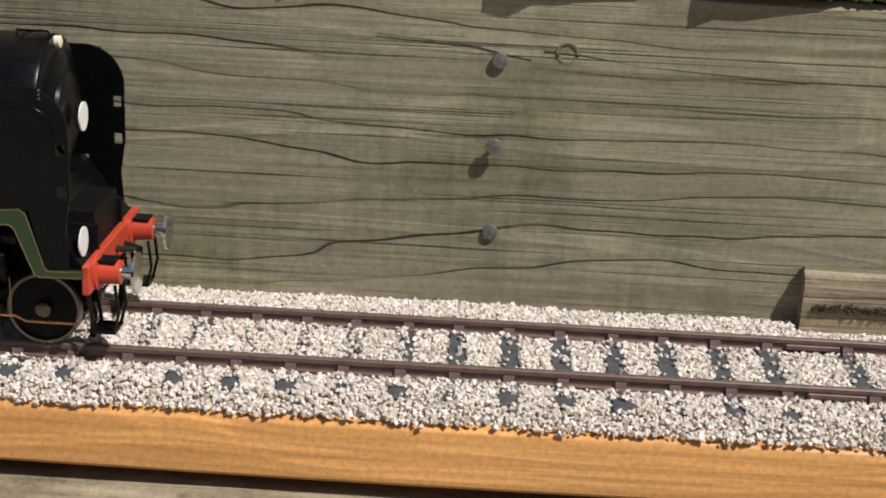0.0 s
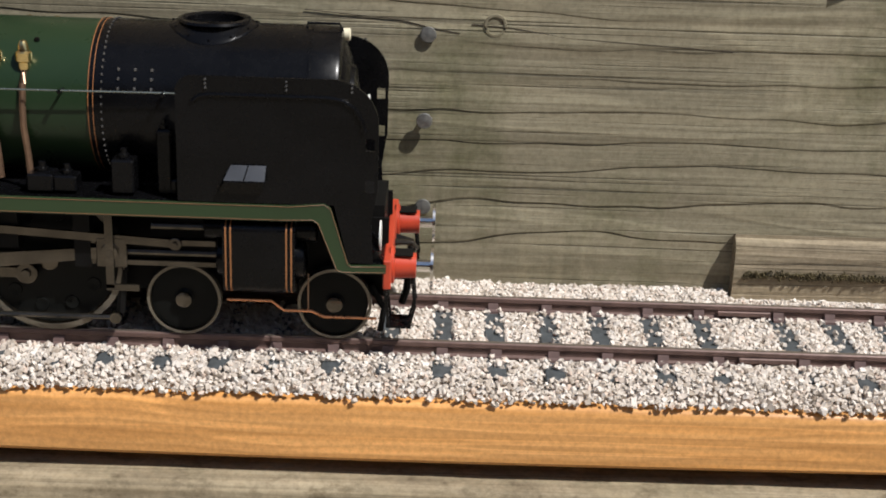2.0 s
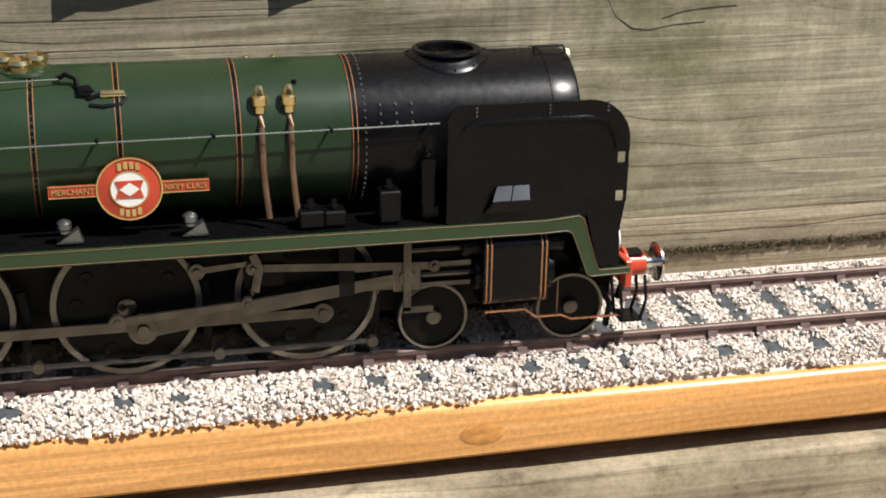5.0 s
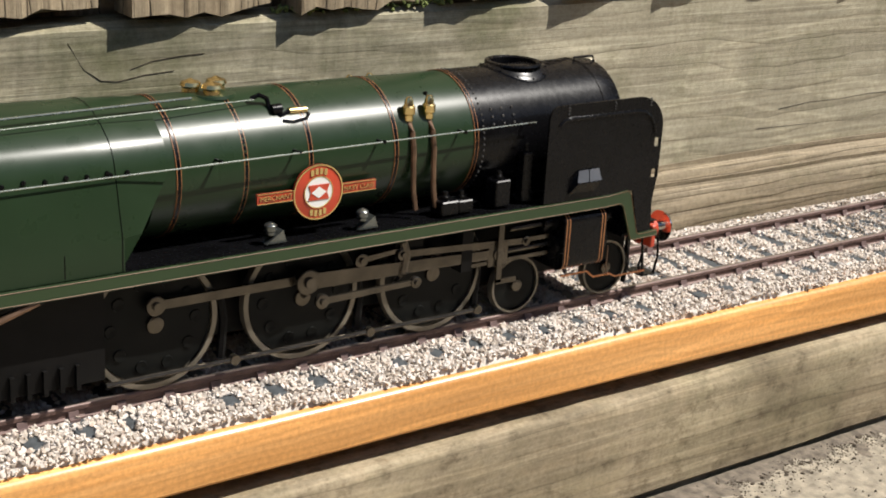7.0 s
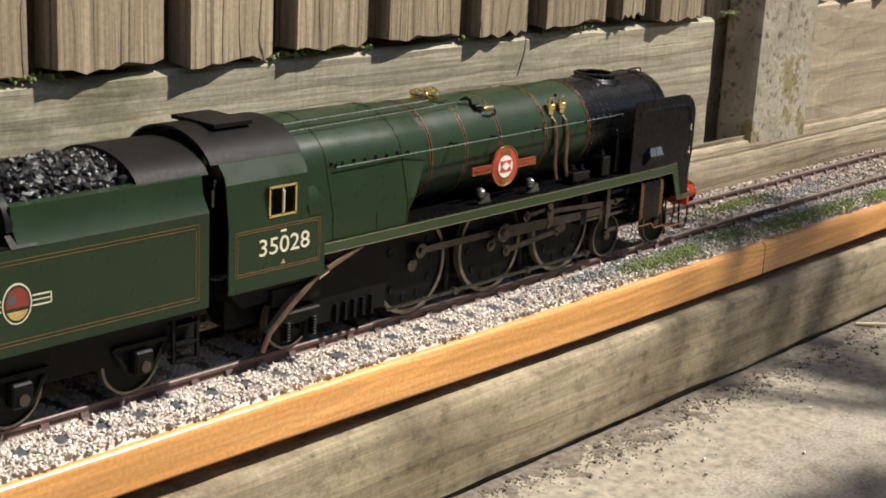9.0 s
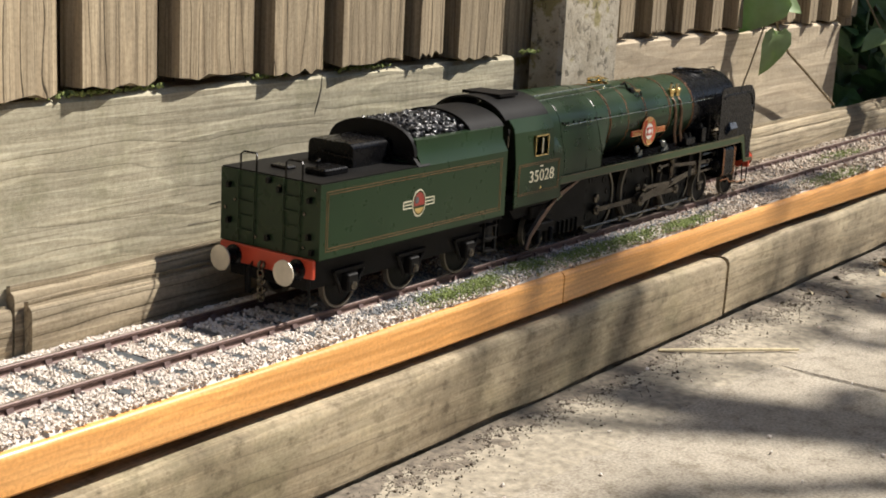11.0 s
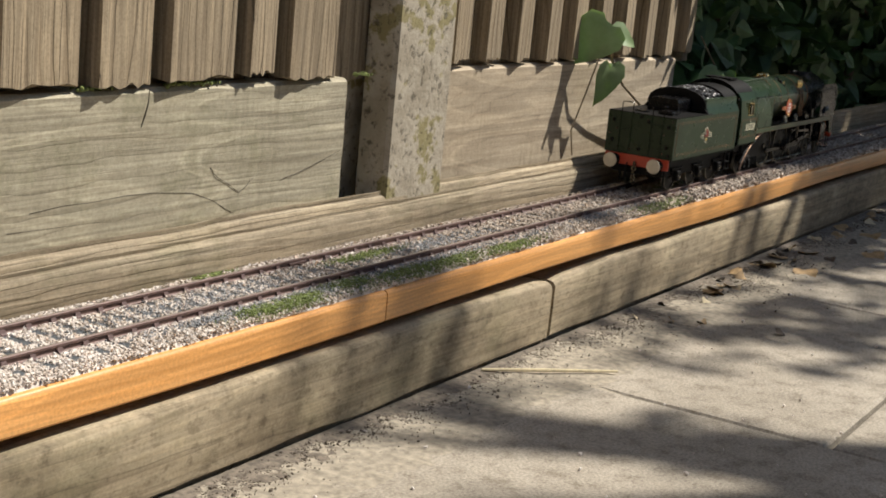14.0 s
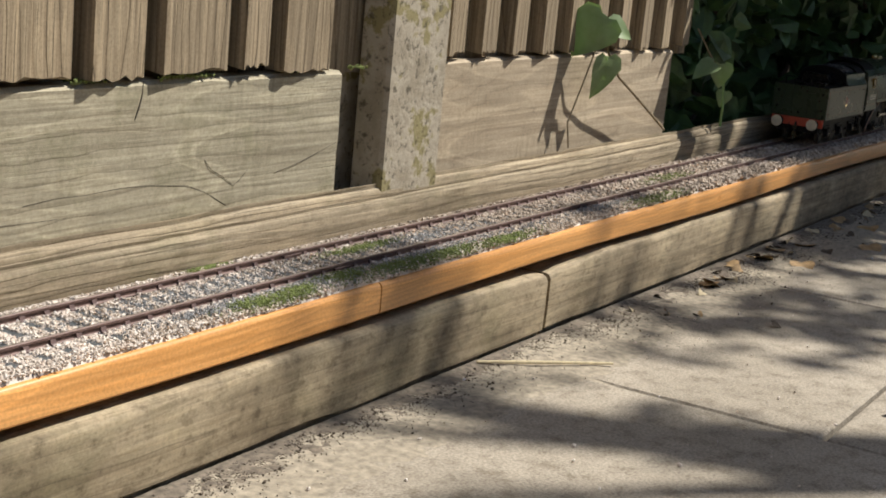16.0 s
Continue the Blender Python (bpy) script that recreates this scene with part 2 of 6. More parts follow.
BEAMW = timber("grey_sleeper_wood", (0.52, 0.455, 0.345), (0.33, 0.275, 0.195), ring=14.0, crack=0.3, green=0.3, seed=8.0, stain=0.7, mill=0.35, bands=0.3, many=75.0, wavy=4.0)
BEDDIRT = paint("ballast_glue_bed", (0.60, 0.54, 0.47), 0.95, vary=0.3, scale=150, bumps=0.5)
RAILM = paint("rusty_plum_rail", (0.135, 0.085, 0.072), 0.5, 0.25, 0.25, 200)
RAILTOP = paint("worn_rail_top", (0.36, 0.30, 0.26), 0.3, 0.8, 0.15, 300)
CHAIRM = paint("brown_rail_chair_plastic", (0.125, 0.08, 0.072), 0.6, 0, 0.2, 200)
SLEEPERM = paint("dark_grey_sleeper_plastic", (0.055, 0.062, 0.066), 0.65, 0, 0.35, 260, 0.3)
NAILM = paint("grey_galvanised_nail", (0.20, 0.20, 0.19), 0.5, 0.7, 0.3, 400, 0.4)
MOSSM = paint("dark_moss", (0.065, 0.05, 0.02), 0.95, 0, 0.6, 260, 0.8)
GRASSM = paint("green_scatter_flock", (0.165, 0.20, 0.06), 0.95, 0, 0.45, 300)
BLUEGREY = paint("ash_scatter", (0.25, 0.255, 0.255), 0.95, 0, 0.45, 400, 0.6)
LEAFM, NT, BS = nodes_of("bindweed_leaf")
N1 = noise_of(NT, mapped(NT, (1, 1, 1)), 60.0, 4)
NT.links.new(ramp(NT, N1, [(0.3, (0.22, 0.30, 0.13)), (0.7, (0.34, 0.44, 0.23))]), BS.inputs["Base Color"])
BS.inputs["Roughness"].default_value = 0.42
BS.inputs["Subsurface Weight"].default_value = 0.0
TR = NT.nodes.new("ShaderNodeBsdfTranslucent")
TR.inputs[0].default_value = (0.22, 0.40, 0.05, 1)
MS = NT.nodes.new("ShaderNodeMixShader")
MS.inputs[0].default_value = 0.35
NT.links.new(BS.outputs[0], MS.inputs[1])
NT.links.new(TR.outputs[0], MS.inputs[2])
NT.links.new(MS.outputs[0], NT.nodes["Material Output"].inputs[0])
STEMM = paint("brown_vine_stem", (0.22, 0.17, 0.10), 0.8)
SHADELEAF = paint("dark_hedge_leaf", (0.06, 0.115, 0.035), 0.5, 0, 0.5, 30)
BARKM = paint("bark", (0.10, 0.075, 0.05), 0.9, 0, 0.4, 40, 0.8)
DUSTM = paint("sandy_dirt", (0.275, 0.24, 0.18), 0.97, 0, 0.4, 130, 0.8)
SOILM = paint("trodden_soil", (0.145, 0.12, 0.09), 0.97, 0, 0.5, 160, 0.8)
DIRTM = paint("dark_soil_crumbs", (0.075, 0.058, 0.04), 0.95, 0, 0.5, 120, 0.6)
STRAWM = paint("dry_straw", (0.55, 0.46, 0.28), 0.7, 0, 0.2, 200)
DEADLEAF = paint("dry_brown_leaf", (0.36, 0.24, 0.11), 0.75, 0, 0.4, 120)
GREEN = paint("locomotive_green", (0.0150, 0.0300, 0.0130), 0.29, 0, 0.12, 20, 0.0, 0.0)
VALGREEN = paint("valance_green", (0.024, 0.047, 0.017), 0.33, 0, 0.12, 20)
BLACK = paint("satin_black_paint", (0.003, 0.003, 0.0035), 0.26, 0, 0.3, 60)
SOOT = paint("matt_black_paint", (0.0065, 0.0062, 0.006), 0.5, 0, 0.3, 80)
RED = paint("buffer_beam_red", (0.46, 0.055, 0.024), 0.35, 0, 0.12, 60)
STEEL = paint("oily_motion_steel", (0.105, 0.092, 0.074), 0.22, 0.85, 0.3, 90)
TYRE = paint("wheel_rim_steel", (0.19, 0.17, 0.135), 0.38, 0.6, 0.2, 90)
CHROME = paint("polished_steel", (0.72, 0.70, 0.66), 0.14, 1.0, 0.08, 60)
BRASS = paint("polished_brass", (0.80, 0.62, 0.28), 0.2, 1.0, 0.15, 90)
OLDPIPE = paint("tarnished_pipe", (0.20, 0.125, 0.08), 0.4, 0.7, 0.3, 150)
COPPER = paint("copper_pipe", (0.62, 0.27, 0.12), 0.28, 1.0, 0.2, 120)
ORANGE = paint("orange_lining", (0.30, 0.125, 0.045), 0.45, 0, 0.1, 90)
LINE = paint("dull_orange_lining", (0.155, 0.078, 0.03), 0.45, 0, 0.1, 90)
WHITE = paint("white_enamel", (0.78, 0.77, 0.73), 0.35, 0, 0.06, 90)
CRESTRED = paint("crest_dull_red", (0.20, 0.03, 0.02), 0.45, 0, 0.2, 90)
CREAM = paint("cream_lettering", (0.72, 0.66, 0.48), 0.5, 0, 0.08, 90)
COALM = paint("glossy_coal", (0.014, 0.014, 0.015), 0.3, 0, 0.4, 500, 0.5)
COALM.node_tree.nodes["Principled BSDF"].inputs["Specular IOR Level"].default_value = 0.5
HANDRAILM = paint("polished_handrail", (0.30, 0.32, 0.27), 0.25, 0.8, 0.15, 120)
DARKWEB = paint("dark_green_wheel_disc", (0.006, 0.0065, 0.006), 0.4, 0, 0.3, 60)
dull(BLACK, 0.2)
dull(GREEN, 0.28)
dull(SOOT, 0.12)
dull(DARKWEB, 0.12)


# ---------- mesh building ----------
class Shape:
    """Collects the faces of one mesh; unit scales them to metres."""

    def __init__(self, unit=1.0):
        self.v, self.f, self.mi, self.unit, self.m = [], [], [], unit, 0

    def face_grid(self, rows, close_u=False, close_v=False):
        n, k, s = len(rows), len(rows[0]), len(self.v)
        for r in rows:
            self.v += [tuple(p) for p in r]
        for i in range(n if close_v else n - 1):
            for j in range(k if close_u else k - 1):
                a, b = i, (i + 1) % n
                c, d = j, (j + 1) % k
                self.f.append((s + a * k + c, s + a * k + d, s + b * k + d, s + b * k + c))
                self.mi.append(self.m)
        return s

    def cap(self, pts, flip=False):
        s = len(self.v)
        self.v += [tuple(p) for p in pts]
        idx = list(range(s, s + len(pts)))
        self.f.append(tuple(reversed(idx)) if flip else tuple(idx))
        self.mi.append(self.m)

    def loft(self, sections):
        """Closed sections of equal count, capped."""
        self.face_grid(sections, close_u=True)
        self.cap(sections[0])
        self.cap(sections[-1], True)
        return self

    def prism(self, poly, axis, a, b):
        put = {"x": lambda t, p: (t, p[0], p[1]), "y": lambda t, p: (p[0], t, p[1]), "z": lambda t, p: (p[0], p[1], t)}[axis]
        return self.loft([[put(a, p) for p in poly], [put(b, p) for p in poly]])

    def box(self, x0, x1, y0, y1, z0, z1, r=0.0):
        if not r:
            return self.prism([(x0, y0), (x1, y0), (x1, y1), (x0, y1)], "z", z0, z1)
        def ring(i, z):
            q = [(x0 + i, y0), (x1 - i, y0), (x1, y0 + i), (x1, y1 - i), (x1 - i, y1), (x0 + i, y1), (x0, y1 - i), (x0, y0 + i)]
            return [(x, y, z) for x, y in q]
        def inner(z):
            q = [(x0 + r, y0 + r), (x1 - r, y0 + r), (x1 - r, y0 + r), (x1 - r, y1 - r), (x1 - r, y1 - r), (x0 + r, y1 - r), (x0 + r, y1 - r), (x0 + r, y0 + r)]
            return [(x, y, z) for x, y in q]
        return self.loft([inner(z0), ring(r, z0 + r), ring(r, z1 - r), inner(z1)])

    def lathe(self, prof, axis, at, n=24, caps=True):
        """prof: rows of (place along the axis, radius)."""
        rows = []
        for p, r in prof:
            ring = []
            for k in range(n):
                c, s = r * math.cos(2 * math.pi * k / n), r * math.sin(2 * math.pi * k / n)
                o = {"x": (p, c, s), "y": (s, p, c), "z": (c, s, p)}[axis]
                ring.append((at[0] + o[0], at[1] + o[1], at[2] + o[2]))
            rows.append(ring)
        self.face_grid(rows, close_u=True)
        if caps:
            if prof[0][1] > 1e-6:
                self.cap(rows[0])
            if prof[-1][1] > 1e-6:
                self.cap(rows[-1], True)
        return self

    def tube(self, pts, r, n=8):
        pts = [Vector(p) for p in pts]
        rows = []
        for i, p in enumerate(pts):
            d = (pts[min(i + 1, len(pts) - 1)] - pts[max(i - 1, 0)]).normalized()
            side = d.cross(Vector((0, 0, 1)) if abs(d.z) < 0.9 else Vector((1, 0, 0))).normalized()
            up = side.cross(d)
            rad = r[i] if isinstance(r, (list, tuple)) else r
            rows.append([tuple(p + rad * (math.cos(2 * math.pi * k / n) * side + math.sin(2 * math.pi * k / n) * up)) for k in range(n)])
        return self.loft(rows)

    def mesh(self, name, mats, smooth=True):
        me = bpy.data.meshes.new(name)
        u = self.unit
        me.from_pydata([(x * u, y * u, z * u) for x, y, z in self.v], [], self.f)
        for m in mats if isinstance(mats, (list, tuple)) else [mats]:
            me.materials.append(m)
        me.polygons.foreach_set("material_index", self.mi)
        bm = bmesh.new()
        bm.from_mesh(me)
        bmesh.ops.recalc_face_normals(bm, faces=bm.faces)
        bm.to_mesh(me)
        bm.free()
        if smooth:
            me.polygons.foreach_set("use_smooth", [True] * len(me.polygons))
            me.set_sharp_from_angle(angle=radians(32))
        me.update()
        return me


def thing(name, label, category, kind="", group="", at=(0, 0, 0)):
    ob = tagged(new(name), label, category, group, kind)
    ob.location = at
    return ob


def part(name, shape, material, parent=None, label="", at=None):
    data = shape if isinstance(shape, bpy.types.Mesh) else shape.mesh(name, material)
    ob = new(name, data)
    if parent:
        ob.parent = parent
    if label:
        tagged(ob, label)
    if at:
        ob.location = at
    return ob


def arc(cx, cy, r, a0, a1, n):
    return [(cx + r * math.cos(radians(a0 + (a1 - a0) * i / n)), cy + r * math.sin(radians(a0 + (a1 - a0) * i / n))) for i in range(n + 1)]


def words(name, text, size, material, parent, m, label="", fit=0.0, depth=0.01):
    c = bpy.data.curves.new(name, 'FONT')
    c.body, c.size, c.align_x, c.align_y, c.extrude = text, size, 'CENTER', 'CENTER', depth * size
    tmp = new(name, c)
    bpy.context.view_layer.update()
    me = bpy.data.meshes.new_from_object(tmp.evaluated_get(bpy.context.evaluated_depsgraph_get()))
    bpy.data.objects.remove(tmp)
    me.materials.clear()
    me.materials.append(material)
    if fit:
        xs = [v.co.x for v in me.vertices]
        k = fit / (max(xs) - min(xs))
        me.transform(Matrix.Diagonal((k, 1, 1, 1)))
    ob = new(name, me)
    ob.parent, ob.matrix_local = parent, m
    if label:
        tagged(ob, label)
    return ob


# ---------- ground, beams, track base ----------
GROUND = -0.108
BEAM_Y, BEAM_TOP, BEAM_LOW = -0.057, -0.0447, -0.112
BAT_Y, BAT_TOP, BAT_LOW = -0.0525, -0.0125, -0.0368
WALL_Y = 0.0680
END_W = 1.160


def paving():
    ground = Shape()
    n = 60
    xs = [-60 + 120 * i / n for i in range(n + 1)]
    ys = [-60 + 60.6 * i / n for i in range(n + 1)]
    ground.face_grid([[(x, y, GROUND - 0.012) for x in xs] for y in ys])
    tagged(part("ground", ground, DIRTM), "dark soil showing between the paving slabs", "ground", kind="structure")
    pave = thing("pavement", "pale worn concrete paving slabs dappled with shade", "pavement", "structure")
    rnd = random.Random(5)
    edges = [-1.27 + 0.505 * i for i in range(14)]
    sizes = {}
    for i, (xa, xb) in enumerate(zip(edges, edges[1:])):
        ys = [-0.083 - 0.6 * j for j in range(7)] if i % 2 == 0 else [-0.066] + [-0.350 - 0.6 * j for j in range(6)] + [-3.683]
        for yb, ya in zip(ys, ys[1:]):
            key = round(yb - ya, 3)
            if key not in sizes:
                sizes[key] = Shape().box(-0.2508, 0.2508, -key / 2 + 0.0017, key / 2 - 0.0017, -0.03, 0.0, 0.0028).mesh("slab", CONC)
            ob = part("slab", sizes[key], None, pave)
            ob.location = ((xa + xb) / 2, (ya + yb) / 2, GROUND + rnd.uniform(-0.0016, -0.0006))
            ob.rotation_euler = (rnd.uniform(-0.002, 0.002), rnd.uniform(-0.002, 0.002), rnd.uniform(-0.003, 0.003))


def beam(name, x0, x1, mat, label, seed, dy=0.0):
    """A worn softwood sleeper with soft, chipped arrises."""
    s, rnd = Shape(), random.Random(seed)
    rows, n = [], int((x1 - x0) / 0.02)
    for i in range(n + 1):
        x = x0 + (x1 - x0) * i / n
        w = [0.0015 * (noise.noise((x * 9, seed, k)) + 0.5 * noise.noise((x * 40, seed, k))) for k in range(8)]
        e = 0.014 if i in (0, n) else (0.003 if i in (1, n - 1) else 0.0)
        y0, zt = BEAM_Y + dy + w[0], BEAM_TOP + w[1] - e * 0.3
        r = 0.0065 + 0.003 * noise.noise((x * 15, seed, 9))
        foot = GROUND + 0.0045 + 0.0025 * noise.noise((x * 12, seed, 3))
        rows.append([(x, y0 + 0.006, BEAM_LOW), (x, y0 + 0.005, foot), (x, y0 + 0.0005, foot + 0.002), (x, y0 + w[2] * 0.4, -0.08), (x, y0, zt - r), (x, y0 + 0.22 * r, zt - 0.45 * r), (x, y0 + 0.5 * r, zt - 0.18 * r), (x, y0 + 1.1 * r, zt),
                     (x, 0.02, zt + w[4] * 0.5), (x, 0.066, zt), (x, 0.066, BEAM_LOW)])
    s.loft(rows)
    return tagged(part(name, s, mat), label, "sleeper beam", group="timber edging beams")


def base_board(x0, x1, label):
    """Pine base: its planed front edge shows below the ballast."""
    b = thing("pine_plank", label, "pine plank", group="pine planks under the track")
    s = Shape()
    rows, n = [], int((x1 - x0) / 0.03)
    for i in range(n + 1):
        x = x0 + (x1 - x0) * i / n
        d = 0.0006 * noise.noise((x * 3, 7, 0))
        y0 = BAT_Y + d
        r = 0.0045
        low = BAT_LOW + 0.0016 * math.cos(x * 7.0 - 3.2)
        rows.append([(x, y0 + 0.002, low), (x, y0, low + 0.002), (x, y0, BAT_TOP - r), (x, y0 + 0.09 * r, BAT_TOP - 0.6 * r), (x, y0 + 0.3 * r, BAT_TOP - 0.3 * r), (x, y0 + 0.6 * r, BAT_TOP - 0.08 * r), (x, y0 + r, BAT_TOP + d),
                     (x, 0.0, BAT_TOP), (x, 0.047, BAT_TOP), (x, 0.047, low)])
    s.loft(rows)
    part("board", s, PINEW, b)
    for x in np.arange(x0 + 0.15, x1, 0.5):
        sp = Shape().box(x - 0.03, x + 0.03, -0.02, 0.04, BEAM_TOP - 0.002, BAT_LOW + 0.0005)
        part("spacer", sp, BEAMW, b, "dark packing block under the board")
    return b


def knot(x, y, z, r, mat, base):
    k = Shape()
    k.lathe([(0.0, r), (-0.0004, r * 0.8), (-0.0006, r * 0.3), (-0.0003, 0.0)], "y", (0, 0, 0), 20)
    ob = part("knot", k, mat, base, "darker knot in the pine")
    ob.location = (x, y, z)
    ob.scale = (1.7, 1, 0.9)


DARKCRACK = paint("open_crack_dark", (0.05, 0.04, 0.028), 0.95)
KNOTM = paint("dark_pine_knot", (0.55, 0.25, 0.065), 0.4, 0, 0.3, 300)
PITCH = 0.0210
BX1 = 1.060
TIE0 = 0.0


def track():
    tr = thing("track", "model railway track with plum-brown rails on grey sleepers", "railway track")
    for y in (-0.024, 0.024):
        prof = [(-0.0016, -0.0062), (0.0016, -0.0062), (0.0016, -0.0055), (0.0005, -0.0048), (0.0005, -0.0026), (0.0013, -0.0020), (0.0013, -0.0004), (0.0009, 0.0),
                (-0.0009, 0.0), (-0.0013, -0.0004), (-0.0013, -0.0020), (-0.0005, -0.0026), (-0.0005, -0.0048), (-0.0016, -0.0055)]
        s = Shape()
        s.prism([(y + a, b) for a, b in prof], "x", -1.0, 3.6)
        s.m = 1
        s.box(-1.0, 3.6, y - 0.0008, y + 0.0008, -0.0002, 0.00012)
        part("rail", s, [RAILM, RAILTOP], tr)
        for x in (0.166, 1.045, 2.0):
            fp = Shape().box(x - 0.011, x + 0.011, y - 0.0022, y + 0.0022, -0.0046, -0.0024, 0.0003)
            part("fishplate", fp, RAILM, tr)
    sl = Shape().box(-0.0039, 0.0039, -0.0425, 0.0425, -0.0115, -0.0061, 0.0005).mesh("sleeper", SLEEPERM)
    ch = Shape()
    ch.prism([(-0.0038, -0.0063), (0.0038, -0.0063), (0.0036, -0.0052), (0.0022, -0.0046), (0.0014, -0.0024), (-0.0014, -0.0024), (-0.0022, -0.0046), (-0.0036, -0.0052)], "x", -0.0021, 0.0021)
    chm = ch.mesh("chair", CHAIRM)
    rnd = random.Random(3)
    for i in range(-22, 128):
        x = TIE0 + i * PITCH
        if i >= 8:
            x += 0.012
        if x > 2.7:
            continue
        s = part("sleeper", sl, None, tr)
        s.location = (x + rnd.uniform(-0.0006, 0.0006), 0, 0)
        for y in (-0.024, 0.024):
            c = part("chair", chm, None, s)
            c.location = (0, y, 0)
    return tr


def tie_near(x):
    i = round((x - TIE0) / PITCH) if x < TIE0 + 7.6 * PITCH else round((x - TIE0 - 0.012) / PITCH)
    return abs(x - (TIE0 + i * PITCH + (0.012 if i >= 8 else 0)))


def pebble_meshes():
    t = (1 + 5 ** 0.5) / 2
    ico = np.array([(-1, t, 0), (1, t, 0), (-1, -t, 0), (1, -t, 0), (0, -1, t), (0, 1, t), (0, -1, -t), (0, 1, -t), (t, 0, -1), (t, 0, 1), (-t, 0, -1), (-t, 0, 1)]) / 1.9
    faces = np.array([(0, 11, 5), (0, 5, 1), (0, 1, 7), (0, 7, 10), (0, 10, 11), (1, 5, 9), (5, 11, 4), (11, 10, 2), (10, 7, 6), (7, 1, 8),
                      (3, 9, 4), (3, 4, 2), (3, 2, 6), (3, 6, 8), (3, 8, 9), (4, 9, 5), (2, 4, 11), (6, 2, 10), (8, 6, 7), (9, 8, 1)])
    return ico, faces


def chip_mesh():
    """A blunt block of crushed stone: eight corners and a broken face."""
    v = np.array([(-1, -1, -1), (1, -1, -1), (1, 1, -1), (-1, 1, -1), (-1, -1, 1), (1, -1, 1), (1, 1, 1), (-1, 1, 1), (0.1, 0, 1.25), (0, -1.2, 0.1)]) * 0.66
    f = np.array([(0, 2, 1), (0, 3, 2), (4, 5, 8), (5, 6, 8), (6, 7, 8), (7, 4, 8), (0, 1, 9), (1, 5, 9), (5, 4, 9), (4, 0, 9), (1, 2, 6), (1, 6, 5), (2, 3, 7), (2, 7, 6), (3, 0, 4), (3, 4, 7)])
    return v, f


def heap(name, pts, sizes, mat, label, category, parent=None, flat=0.75, kind="stuff", seed=1, chips=False):
    """Many small angular stones in one mesh."""
    ico, fac = chip_mesh() if chips else pebble_meshes()
    nv, nf = len(ico), len(fac)
    r = np.random.RandomState(seed)
    n = len(pts)
    q = r.normal(size=(n, 4))
    q /= np.linalg.norm(q, axis=1)[:, None]
    w, x, y, z = q.T
    R = np.stack([1 - 2 * (y * y + z * z), 2 * (x * y - z * w), 2 * (x * z + y * w), 2 * (x * y + z * w), 1 - 2 * (x * x + z * z), 2 * (y * z - x * w),
                  2 * (x * z - y * w), 2 * (y * z + x * w), 1 - 2 * (x * x + y * y)], -1).reshape(n, 3, 3)
    loc = ico[None] * (1 + 0.34 * r.uniform(-1, 1, (n, nv, 1))) * (np.array([1.0, 0.85, flat]) * (1 + 0.25 * r.uniform(-1, 1, (n, 3))))[:, None]
    v = np.einsum("nij,nkj->nki", R, loc) * sizes[:, None, None] + pts[:, None]
    f = (fac[None] + nv * np.arange(n)[:, None, None]).reshape(-1, 3)
    me = bpy.data.meshes.new(name)
    me.vertices.add(nv * n)
    me.vertices.foreach_set("co", v.reshape(-1))
    me.loops.add(3 * nf * n)
    me.loops.foreach_set("vertex_index", f.reshape(-1).astype(np.int32))
    me.polygons.add(nf * n)
    me.polygons.foreach_set("loop_start", np.arange(0, 3 * nf * n, 3, dtype=np.int32))
    me.polygons.foreach_set("loop_total", np.full(nf * n, 3, dtype=np.int32))
    me.materials.append(mat)
    me.polygons.foreach_set("use_smooth", [False] * (nf * n))
    me.update(calc_edges=True)
    me.validate()
    ob = new(name, me)
    if parent:
        ob.parent = parent
    return tagged(ob, label, category, kind=kind)


def bed_height(x, y):
    """Ballast level: flat between the sleeper ends, falling to the board's front edge."""
    h = -0.0058 + 0.0010 * noise.noise((x * 18, y * 18, 0))
    if y < -0.043:
        h -= (-0.043 - y) * 0.60
    if y > 0.034:
        h -= (y - 0.034) * 0.13
    return h


